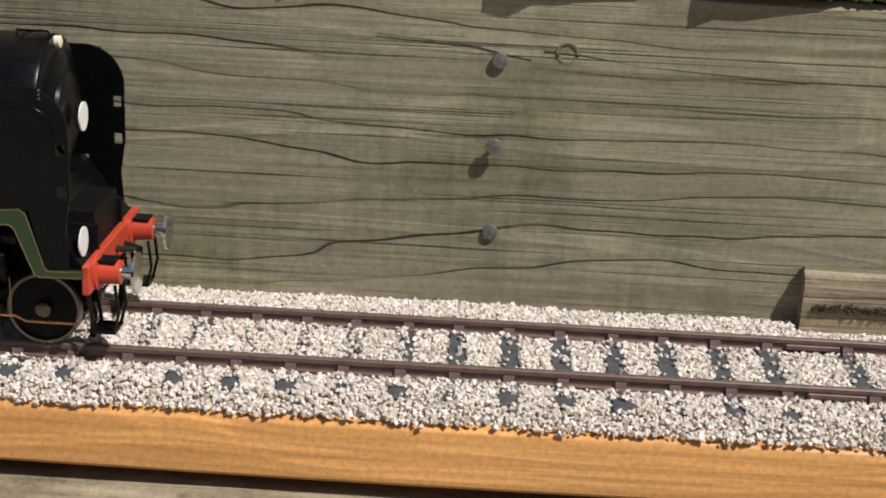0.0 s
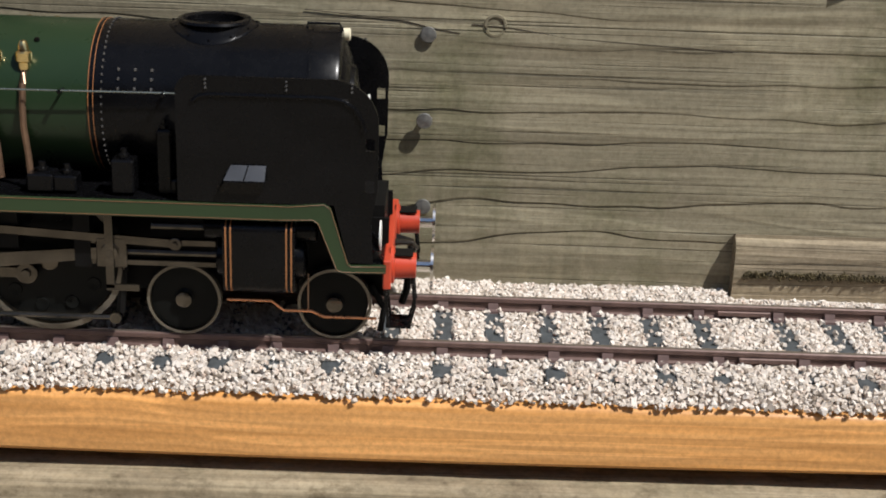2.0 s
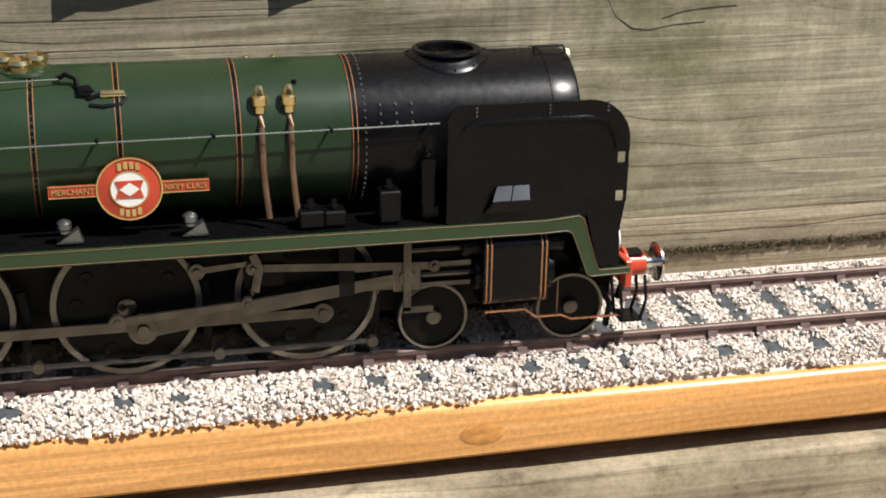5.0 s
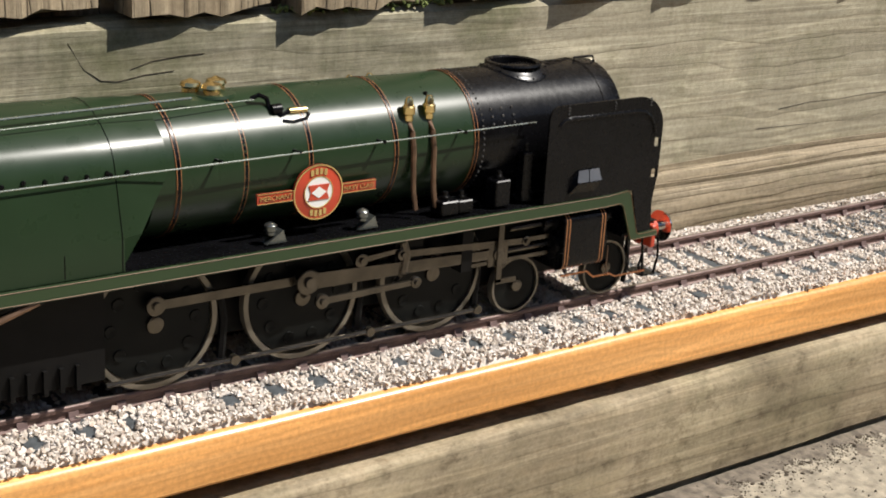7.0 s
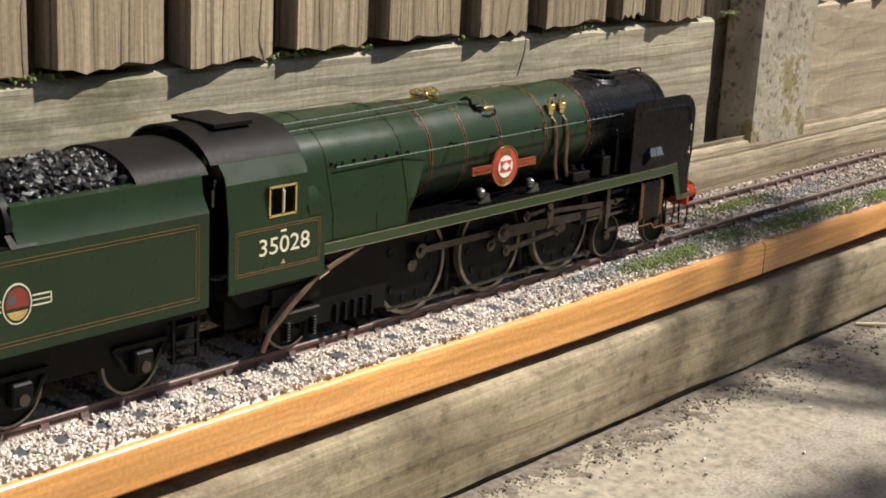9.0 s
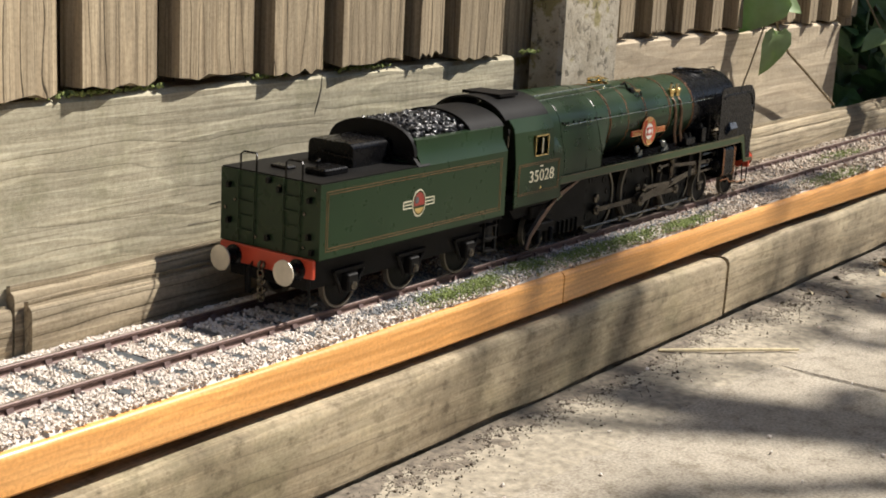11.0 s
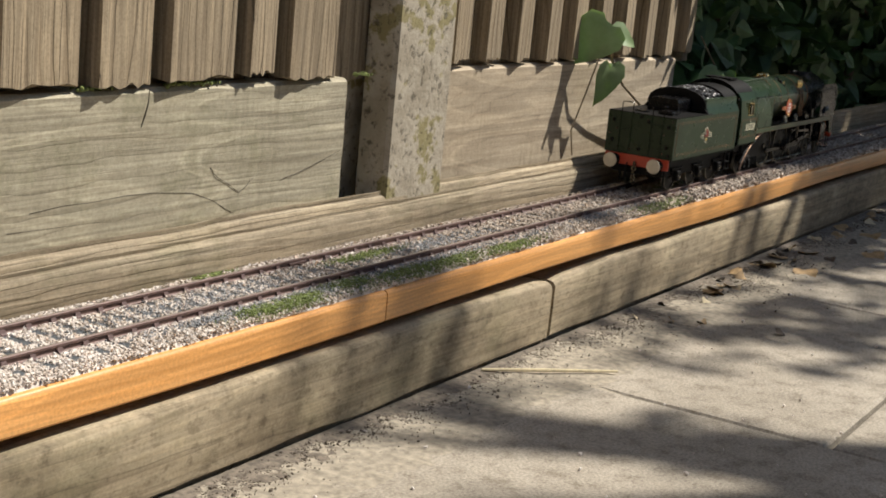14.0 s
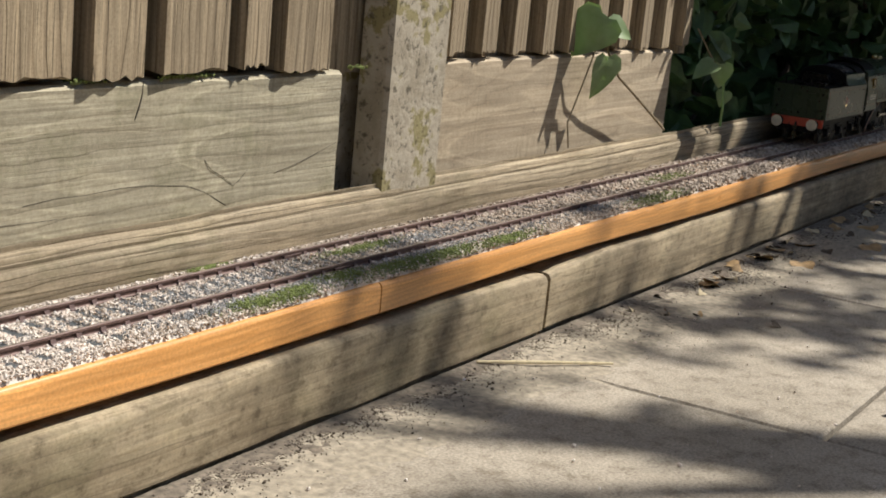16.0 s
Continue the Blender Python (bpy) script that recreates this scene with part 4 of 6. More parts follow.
    part("top_lamp_iron", S().tube([(-0.42, -0.12, BZ + BR), (-0.42, -0.12, BZ + BR + 0.07), (-0.02, -0.12, BZ + BR + 0.07), (0.02, -0.12, BZ + BR - 0.02)], 0.018, 6), BLACK, smoke)
    part("lamp", S().lathe([(0.02, 0.075), (0.10, 0.08), (0.11, 0.06), (0.11, 0)], "x", (0, 0, BZ + BR - 0.08), 14), CREAM, smoke, "small pale lamp at the smokebox top")
    # firebox cladding
    fb = S()
    n = 6
    secs = [firebox_section(x, 1.29, 3.90 + 0.03 * i / n, 1.92) for i, x in enumerate(np.linspace(-8.75, -11.3, n + 1))]
    front = []
    for (x, y, z) in firebox_section(-8.02, 1.2, 3.86, 1.92):
        front.append((x - 0.75 * max(0.0, min(1.0, (3.1 - z) / 1.2)), y, z))
    secs = [front] + secs
    fb.loft(secs)
    box = part("firebox", fb, GREEN, L, "gloss green firebox casing with leaning sides")
    for x in (-8.78, -10.62):
        ring = [p for p in firebox_section(x, 1.291, 3.905 if x > -9 else 3.925, 1.93)]
        part("cladding_seam", S().tube([(p[0], p[1] * 1.001, p[2]) for p in ring], 0.006, 5), BLACK, box)
    part("cladding_seam", S().tube([(-9.55, -1.292, 1.95), (-9.55, -1.292, 2.25)], 0.006, 5), BLACK, box)
    for i in range(8):
        pl = S().lathe([(0.0, 0.035), (-0.03, 0.03), (-0.035, 0)], "y", (-8.62 - i * 0.27, -1.085, 3.17 + 0.02 * (i % 2)), 8)
        part("washout_plug", pl, BLACK, box)
    # safety valves and whistle fittings on top
    for x, y in ((-6.95, -0.15), (-7.15, 0.1), (-6.75, 0.12)):
        v = S().lathe([(3.80, 0.13), (3.9, 0.12), (3.93, 0.15), (3.98, 0.13), (4.0, 0.07), (4.03, 0)], "z", (x, y, 0), 14)
        part("safety_valve", v, BRASS, boiler, "polished brass safety valve")
    wp = S().tube([(-6.52, -0.45, 3.80), (-6.42, -0.50, 3.86), (-6.30, -0.50, 3.80), (-6.28, -0.56, 3.66), (-6.16, -0.66, 3.58), (-6.02, -0.62, 3.62)], 0.035, 8)
    wp.lathe([(-0.09, 0.0), (-0.08, 0.075), (0.06, 0.085), (0.08, 0.05), (0.12, 0.0)], "x", (-6.2, -0.60, 3.66), 12)
    wp.tube([(-6.16, -0.72, 3.52), (-6.0, -0.74, 3.50), (-5.78, -0.72, 3.52), (-5.72, -0.66, 3.58)], 0.028, 6)
    part("whistle_pipe", wp, BLACK, boiler)
    wb = S().lathe([(-6.02, 0.05), (-5.98, 0.055), (-5.74, 0.05), (-5.72, 0)], "x", (0, -0.62, 3.62), 12)
    part("whistle", wb, BRASS, boiler, "brass whistle")
    mo = S().lathe([(3.80, 0.36), (3.84, 0.34), (3.86, 0.0)], "z", (-6.9, 0, 0), 24)
    part("manhole_cover", mo, GREEN, boiler)
    bl2 = S().lathe([(-0.02, 0.035), (0.02, 0.03), (0.03, 0)], "z", (-3.66, -0.55, BZ + 0.79), 10)
    part("oil_plug", bl2, BLACK, boiler)
    # handrail with stanchions
    for sg in (-1, 1):
        hr = S().tube([(-10.45, sg * 1.16, 3.14), (-8.0, sg * 1.14, 3.15), (-1.9, sg * 1.06, 3.18)], 0.012, 6)
        part("handrail", hr, HANDRAILM, L, "thin polished steel handrail")
        for x in (-10.4, -8.85, -7.3, -6.1, -4.72, -3.28, -2.05):
            st = S().tube([(x, sg * 0.88, 3.15), (x, sg * 1.09, 3.160)], 0.02, 6)
            st.lathe([(-0.03, 0.0), (-0.02, 0.028), (0.02, 0.028), (0.03, 0.0)], "y", (x, sg * 1.10, 3.165), 8)
            part("stanchion", st, BLACK, L)
    # feed valves (brass clacks) and pipes
    for x in (-4.12, -3.76):
        for sg in (-1, 1):
            q = S().lathe([(3.34, 0.045), (3.36, 0.075), (3.44, 0.075), (3.46, 0.10), (3.56, 0.10), (3.58, 0.075), (3.66, 0.06), (3.70, 0.04), (3.71, 0)], "z", (x, sg * 0.80, 0), 14)
            part("clack_valve", q, BRASS, boiler, "brass clack valve with domed top")
            pp = [(x, sg * 0.80, 3.36), (x, sg * 0.93, 3.2), (x, sg * 0.99, 2.95), (x, sg * 1.0, 2.7), (x + 0.03, sg * 0.98, 2.35), (x + 0.06, sg * 1.02, 2.05)]
            part("feed_pipe", S().tube(pp, 0.042, 8), OLDPIPE, boiler, "tarnished brown feed pipe")
    emblem(L, -5.75, -1.0, 2.54, 0.40)
    # running plate, valance
    rp = S()
    rp.box(-10.95, -0.05, -1.33, 1.33, 1.87, 1.912)
    rp.prism([(-0.10, 1.945), (-0.04, 1.945), (0.17, 1.17), (0.64, 1.17), (0.64, 1.125), (0.17, 1.125), (-0.05, 1.90)], "y", -1.33, 1.33)
    plate = part("running_plate", rp, BLACK, L)
    low, up = [(-10.9, 1.71), (-0.60, 1.71), (-0.24, 1.725), (-0.17, 1.68), (0.06, 1.09), (0.12, 1.065), (0.66, 1.075)], [(-10.9, 1.915), (-0.52, 1.915), (-0.10, 1.955), (-0.02, 1.90), (0.19, 1.21), (0.23, 1.175), (0.66, 1.185)]
    for sg in (-1, 1):
        v = S()
        v.loft([[(a, sg * 1.345, b), (c2, sg * 1.345, d2), (c2, sg * 1.315, d2), (a, sg * 1.315, b)] for (a, b), (c2, d2) in zip(low, up)])
        va = part("valance", v, VALGREEN, L, "green valance edged with orange")
        for edge, o in ((low, 0.018), (up, -0.018)):
            part("lining", S().tube([(x, sg * 1.347, z + o) for x, z in edge], 0.0055, 5), LINE, va)
    # smoke deflectors with hand holes near the front edge
    for sg in (-1, 1):
        d = S()
        y0, y1 = sorted((sg * 1.30, sg * 1.335))
        top = arc(-1.66, 3.27, 0.20, 180, 90, 7) + arc(-0.005, 2.92, 0.55, 90, 48.4, 6)
        d.prism([(-1.86, 1.93)] + top + [(0.36, 1.20), (0.2, 1.20), (0.02, 1.93)], "y", y0, y1)
        d.prism([(0.36, 2.77)] + arc(-0.005, 2.92, 0.55, 48.4, 0, 8) + [(0.545, 2.77)], "y", y0, y1)
        d.prism([(0.36, 2.25), (0.36, 2.62), (0.545, 2.62), (0.54, 2.25)], "y", y0, y1)
        d.prism([(0.36, 1.20), (0.36, 2.10), (0.53, 2.10), (0.47, 1.70), (0.50, 1.20)], "y", y0, y1)
        for za, zb in ((2.62, 2.77), (2.10, 2.25)):
            d.box(0.50, 0.54, y0, y1, za, zb)
            d.box(0.36, 0.39, y0, y1, za, zb)
        dp = part("smoke_deflector", d, BLACK, L, "black smoke deflector plate with rounded corners")
        bead = [(-1.66, sg * 1.335, 3.16), (-1.58, sg * 1.335, 3.225), (-1.45, sg * 1.335, 3.25), (-0.05, sg * 1.335, 3.25), (0.12, sg * 1.335, 3.22), (0.25, sg * 1.335, 3.13), (0.34, sg * 1.335, 2.98), (0.37, sg * 1.335, 2.84)]
        part("bead", S().tube(bead, 0.03, 8), BLACK, dp, "rounded bead along the plate's edge")
        for x in (-1.50, -0.55, 0.22):
            for k in range(3):
                # bolts take the pale tone too, a glint held in the colour
                part("bolt", S().lathe([(0, 0.018), (sg * 0.018, 0.014), (sg * 0.022, 0)], "y", (x, sg * 1.335, 3.43 - 0.05 * k), 8), GREYGLINT, dp)
        bx = S()
        bx.loft([[(-1.38, sg * 1.33, 2.05), (-0.86, sg * 1.33, 2.05), (-0.86, sg * 1.37, 2.05), (-1.38, sg * 1.37, 2.05)],
                 [(-1.30, sg * 1.33, 2.26), (-0.78, sg * 1.33, 2.26), (-0.80, sg * 1.45, 2.22), (-1.28, sg * 1.45, 2.22)],
                 [(-1.22, sg * 1.33, 2.40), (-0.78, sg * 1.33, 2.40), (-0.80, sg * 1.35, 2.40), (-1.20, sg * 1.35, 2.40)]])
        lbx = part("lamp_box", bx, BLACK, dp, "small sloping box on the deflector")
        # sky reflection on the black box's top, put into a paler lid
        lid = S().loft([[(-1.29, sg * 1.452, 2.235), (-0.80, sg * 1.452, 2.235), (-0.80, sg * 1.44, 2.225), (-1.29, sg * 1.44, 2.225)],
                        [(-1.21, sg * 1.36, 2.405), (-0.79, sg * 1.36, 2.405), (-0.79, sg * 1.35, 2.395), (-1.21, sg * 1.35, 2.395)]])
        part("box_lid", lid, GREYGLINT, lbx, "sloping lid toned pale for its sky reflection")
        part("lid_seam", S().tube([(-1.05, sg * 1.452, 2.235), (-1.0, sg * 1.362, 2.405)], 0.008, 5), BLACK, lbx)
    part("ejector_pipe", S().tube([(-11.2, -0.62, 3.86), (-9.0, -0.55, 3.88), (-7.4, -0.42, 3.88)], 0.019, 8), HANDRAILM, box, "pale metal pipe along the firebox crown")
    part("ejector_pipe", S().tube([(-11.2, -0.75, 3.76), (-7.8, -0.62, 3.80), (-6.5, -0.5, 3.80)], 0.010, 6), HANDRAILM, box)
    # items on the running plate
    for x, h, w in ((-2.55, 0.42, 0.14), (-3.55, 0.22, 0.16), (-3.25, 0.20, 0.14), (-2.05, 0.8, 0.09), (-1.98, 0.18, 0.08)):
        for sg in (-1, 1):
            lb = S().box(x - w, x + w, sg * 1.05 - w, sg * 1.05 + w, 1.94, 1.94 + h, 0.02)
            lb.lathe([(1.94 + h, w * 0.5), (1.99 + h, w * 0.5), (2.0 + h, w * 0.3), (2.06 + h, w * 0.3), (2.07 + h, 0)], "z", (x, sg * 1.05, 0), 10)
            part("lubricator", lb, BLACK, plate, "small black lubricator")
    for x in (-6.55, -5.05):
        lb = S().lathe([(2.06, 0.07), (2.10, 0.07), (2.12, 0.09), (2.19, 0.09), (2.21, 0.07), (2.23, 0.03), (2.24, 0)], "z", (x, -1.12, 0), 14)
        lb.prism([(x - 0.1, 1.94), (x + 0.22, 1.94), (x + 0.16, 2.12), (x + 0.06, 2.05)], "y", -1.2, -1.05)
        part("sand_filler", lb, FILLERM, plate, "small dull metal filler cap and bracket")
    # cab
    cab = new("cab")
    cab.parent = L
    tagged(cab, "green cab with brass window frames and a black roof")
    for sg in (-1, 1):
        xa, xb, xw0, xw1 = -12.95, -10.86, -12.12, -11.52
        def slab(x0, x1, z0, z1):
            s = S()
            pr = lambda z: 1.36 if z < 2.45 else 1.36 - (z - 2.45) * 0.12
            s.loft([[(x0, sg * pr(z0), z0), (x1, sg * pr(z0), z0), (x1, sg * (pr(z0) - 0.04), z0), (x0, sg * (pr(z0) - 0.04), z0)],
                    [(x0, sg * pr(z1), z1), (x1, sg * pr(z1), z1), (x1, sg * (pr(z1) - 0.04), z1), (x0, sg * (pr(z1) - 0.04), z1)]])
            part("cab_panel", s, GREEN, cab, "dark green cab side panel")
        slab(xa, xb, 1.40, 2.45)
        slab(xa, -11.22, 2.45, 2.57)
        slab(xa, xw0, 2.57, 3.05)
        slab(xw1, -11.22, 2.57, 3.05)
        slab(xa, -11.22, 3.05, 3.18)
        s = S()
        lean = [(1.272, 3.18), (1.245, 3.28), (1.18, 3.38), (1.06, 3.50)]
        s.loft([[(x, sg * y, z) for x in (xa, -11.22) for y, z in (lean if x == xa else lean[::-1])], [(x, sg * (y - 0.04), z - 0.02) for x in (xa, -11.22) for y, z in (lean if x == xa else lean[::-1])]])
        part("cab_cove", s, GREEN, cab, "curved green cab side below the roof")
        fr = S()
        for a, b, c2, d2 in ((xw0, xw1, 2.55, 2.59), (xw0, xw1, 3.03, 3.07), (xw0, xw0 + 0.035, 2.57, 3.05), (xw1 - 0.035, xw1, 2.57, 3.05), (-11.84, -11.81, 2.57, 3.05)):
            fr.box(a, b, sg * 1.335 - 0.025, sg * 1.335 + 0.025, c2, d2)
        part("window_handle", S().tube([(-11.825, sg * 1.37, 2.62), (-11.825, sg * 1.375, 2.98)], 0.022, 6), CREAM, cab, "pale window catch")
        part("window_frame", fr, BRASS, cab, "brass cab window frame")
        ln = S()
        for a, b, c2, d2 in ((-12.82, -10.98, 1.66, 1.670), (-12.82, -10.98, 2.40, 2.410), (-12.82, -12.81, 1.66, 2.410), (-10.99, -10.98, 1.66, 2.410), (-12.78, -11.02, 1.70, 1.710), (-12.78, -11.02, 2.36, 2.370), (-12.78, -12.77, 1.70, 2.37), (-11.03, -11.02, 1.70, 2.37)):
            ln.box(a, b, sg * 1.363 - 0.004, sg * 1.363 + 0.004, c2, d2)
        part("lining", ln, LINE, cab, "thin orange lining panel")
        rot = Euler((radians(90), 0, 0 if sg < 0 else radians(180))).to_matrix().to_4x4()
        words("running_number", "35028", 0.40 * K, CREAM, cab, Matrix.Translation((-11.78 * K, sg * 1.364 * K, 2.06 * K)) @ rot, "cream painted number", fit=1.10 * K)
        part("number_mark", S().prism([(-11.85, 1.745), (-11.75, 1.745), (-11.80, 1.82)], "y", sg * 1.360, sg * 1.366), BRASS, cab, "small yellow triangle")
        part("number_mark", S().box(-11.86, -11.74, sg * 1.363 - 0.003, sg * 1.363 + 0.003, 2.285, 2.32), CREAM, cab)
    for sg in (-1, 1):
        st = S().loft([[(-11.26, sg * 1.362, 2.56), (-10.80, sg * 1.34, 2.56), (-10.80, sg * 1.05, 2.56), (-11.26, sg * 1.05, 2.56)],
                       [(-11.26, sg * 1.362, 2.60), (-10.80, sg * 1.34, 2.60), (-10.80, sg * 1.05, 2.60), (-11.26, sg * 1.05, 2.60)],
                       [(-11.26, sg * 1.27, 2.84), (-10.95, sg * 1.235, 2.84), (-10.95, sg * 1.05, 2.84), (-11.26, sg * 1.05, 2.84)],
                       [(-11.26, sg * 1.24, 2.90), (-10.98, sg * 1.205, 2.90), (-10.98, sg * 1.05, 2.90), (-11.26, sg * 1.05, 2.90)]])
        part("cab_shoulder", st, GREEN, cab, "sloping green shoulder ahead of the cab window")
        part("shoulder_panel", S().box(-11.24, -10.86, sg * 1.34 - 0.02, sg * 1.34 + 0.02, 2.44, 2.565), GREEN, cab)
    fw = S().loft([[(-11.22, -1.32, 1.45), (-11.22, 1.32, 1.45), (-11.22, 1.15, 3.32), (-11.22, 0.6, 3.85), (-11.22, -0.6, 3.85), (-11.22, -1.15, 3.32)],
                   [(-11.29, -1.32, 1.45), (-11.29, 1.32, 1.45), (-11.29, 1.15, 3.32), (-11.29, 0.6, 3.85), (-11.29, -0.6, 3.85), (-11.29, -1.15, 3.32)]])
    part("cab_front", fw, GREEN, cab)
    fl = S().box(-12.8, -10.5, -1.25, 1.25, 1.3, 1.5)
    part("cab_floor", fl, SOOT, cab)
    ro = S()
    rarc = [(1.075 * math.sin(a) / math.sin(1.2), 3.49 + 0.47 * (math.cos(a) - math.cos(1.2)) / (1 - math.cos(1.2))) for a in np.linspace(-1.2, 1.2, 17)]
    rin = [(y * 0.97, z - 0.04) for y, z in reversed(rarc)]
    ro.prism(rarc + rin, "x", -13.1, -11.19)
    ro.prism([(-0.55, 3.93), (0.55, 3.93), (0.55, 4.0), (-0.55, 4.0)], "x", -12.6, -11.8)
    part("cab_roof", ro, SOOT, cab, "matt black arched cab roof")
    # injector pipes below the cab
    for k, mt in enumerate((OLDPIPE, SOOT)):
        y = -1.28 + 0.05 * k
        part("injector_pipe", S().tube([(-9.9 + 0.1 * k, y, 1.70), (-10.5, y, 1.50), (-10.95, y, 1.34), (-11.5 - 0.1 * k, y, 0.95), (-12.0 - 0.05 * k, y, 0.55), (-12.15, y, 0.25)], 0.048, 8), mt, L, "bent injector pipe below the cab")
    part("pipe_union", S().tube([(-10.72, -1.285, 1.425), (-10.95, -1.285, 1.34)], 0.066, 8), CHROME, L, "bright pipe union")
    for x in (-11.55, -10.95):
        sp = S()
        for k in range(7):
            sp.lathe([(0.30 + 0.05 * k, 0.055), (0.32 + 0.05 * k, 0.075), (0.34 + 0.05 * k, 0.055)], "z", (x, -1.22, 0), 10)
        part("coil_spring", sp, SOOT, L, "black coil spring of the trailing truck")
    inj = S().box(-11.75, -10.75, -1.2, -0.95, 0.55, 0.78, 0.03)
    for x in (-11.5, -11.0):
        inj.lathe([(0.25, 0.07), (0.55, 0.08)], "z", (x, -1.1, 0), 10)
    inj.box(-11.8, -10.7, -1.15, -0.9, 0.9, 1.25, 0.03)
    part("injector", inj, SOOT, L, "black injector and trailing truck frame")
    # cylinders
    for sg in (-1, 1):
        edge = arc(1.16, 0.88, 0.15, -90, 0, 5) + arc(1.19, 1.54, 0.12, 0, 90, 5)
        pol = [(sg * 0.6, 0.73)] + [(sg * y, z) for y, z in edge] + [(sg * 0.6, 1.66)]
        cy = part("cylinder", S().prism(pol, "x", -1.34, -0.46), BLACK, L, "black cylinder block with orange lining")
        for x in (-1.30, -1.24, -0.56, -0.50):
            part("lining", S().prism([(y * 1.004, z) for y, z in pol], "x", x - 0.010, x + 0.010), ORANGE, cy)
        for z, r, xa, xb in ((1.12, 0.25, -0.46, -0.36), (1.50, 0.15, -0.46, -0.22), (1.50, 0.15, -1.34, -1.58), (1.12, 0.24, -1.34, -1.42)):
            part("cylinder_cover", S().lathe([(xa, r), (xb, r), (xb + math.copysign(0.02, xb - xa), r * 0.8), (xb + math.copysign(0.02, xb - xa), 0)], "x", (0, sg * 1.0, z), 20), BLACK, cy)
        part("drain_pipe", S().tube([(-1.3, sg * 1.25, 0.64), (-0.75, sg * 1.25, 0.64), (-0.6, sg * 1.25, 0.52), (-0.25, sg * 1.25, 0.52), (-0.1, sg * 1.25, 0.45), (0.55, sg * 1.25, 0.45)], 0.017, 7), COPPER, L, "copper drain pipe beside the bogie")
        part("drain_pipe", S().tube([(-0.30, sg * 1.22, 1.0), (-0.30, sg * 1.22, 0.5)], 0.010, 6), OLDPIPE, L)
        # slide bars, motion bracket, valve gear hung from the frame
        sbm = S()
        sbm.box(-3.05, -1.46, sg * 1.02 - 0.06, sg * 1.02 + 0.06, 1.26, 1.33)
        sbm.box(-3.05, -1.46, sg * 1.02 - 0.06, sg * 1.02 + 0.06, 0.99, 1.05)
        part("slide_bar", sbm, STEEL, L, "pair of steel slide bars")
        part("motion_bracket", S().box(-3.2, -3.0, sg * 0.55, sg * 1.1, 0.95, 1.75), SOOT, L)
        part("motion_bracket", S().box(-4.4, -3.9, sg * 0.55, sg * 1.05, 1.15, 1.75), SOOT, L)
        rr = rod("radius_rod", L, 2.35, 0.10, 0.10, STEEL, "valve gear radius rod", 0.05, (0.09, 0.08))
        rr.matrix_local = pose(-4.3 * K, sg * 1.08 * K, 1.42 * K, 0, 3.2 if sg else 0, 0)
        ln = S()
        ln.tube([(-4.30, sg * 1.08, 1.62), (-4.22, sg * 1.08, 1.42), (-4.28, sg * 1.08, 1.12), (-4.42, sg * 1.08, 0.95)], 0.075, 8)
        part("expansion_link", ln, STEEL, L, "curved steel expansion link")
        lf = rod("lifting_arm", L, 0.75, 0.09, 0.06, STEEL, "short lever", 0.05, (0.11, 0.07))
        lf.matrix_local = pose(-5.0 * K, sg * 1.05 * K, 1.42 * K, 0, -5, 0)
        part("valve_spindle", S().tube([(-2.25, sg * 1.03, 1.50), (-1.5, sg * 1.03, 1.50)], 0.045, 8), STEEL, L)
    # brake rigging low down
    for sg in (-1, 1):
        bk = S().tube([(-8.9, sg * 0.98, 0.24), (-5.2, sg * 0.98, 0.24), (-2.75, sg * 0.98, 0.24)], 0.035, 7)
        for x in (-7.0, -4.75, -2.75):
            bk.lathe([(-0.05, 0.075), (0.05, 0.075)], "y", (x, sg * 0.98, 0.24), 10)
        part("brake_rod", bk, STEEL, L, "low steel brake rodding")
        for x in (-2.72, -4.9, -7.15):
            part("brake_hanger", S().tube([(x, sg * 0.80, 1.2), (x + 0.06, sg * 0.82, 0.8), (x, sg * 0.85, 0.25)], 0.06, 6), SOOT, L)
    # front end
    bm = S()
    bm.box(0.62, 0.72, -1.27, 1.27, 0.84, 1.22, 0.015)
    beamob = part("buffer_beam", bm, RED, L, "bright red buffer beam")
    fs = S()
    fs.prism([(0.05, 1.92), (0.3, 1.55), (0.62, 1.20), (0.62, 1.1), (0.0, 1.1)], "y", -1.2, 1.2)
    part("front_platform", fs, BLACK, L)
    sd = S().lathe([(0.1, 0.55), (0.18, 0.52), (0.22, 0.3), (0.23, 0)], "x", (0, 0, BZ - 0.05), 36)
    part("smokebox_door", sd, BLACK, smoke)
    for y in (-0.87, 0.87):
        bu = S().lathe([(0.70, 0.24), (0.74, 0.24), (0.76, 0.17), (1.02, 0.155), (1.03, 0.0)], "x", (0, y, 1.03), 24)
        bb = part("buffer_stock", bu, RED, L, "red buffer housing")
        part("buffer_head", S().lathe([(1.02, 0.08), (1.19, 0.08), (1.20, 0.27), (1.235, 0.265), (1.25, 0.12), (1.255, 0)], "x", (0, y, 1.03), 28), CHROME, bb, "polished buffer head")
        st = S().box(0.72, 0.98, y - 0.13, y + 0.13, 1.19, 1.205)
        part("step_plate", st, SOOT, bb)
        step = S()
        for yy in (y - 0.2, y + 0.16):
            step.tube([(0.62, yy, 0.95), (0.66, yy, 0.6), (0.70, yy, 0.28)], 0.025, 6)
            step.tube([(0.98, yy, 0.92), (1.02, yy, 0.55), (0.95, yy, 0.28)], 0.022, 6)
        step.box(0.66, 0.98, y - 0.22, y + 0.18, 0.26, 0.29)
        part("front_step", step, BLACK, L, "wire front step")
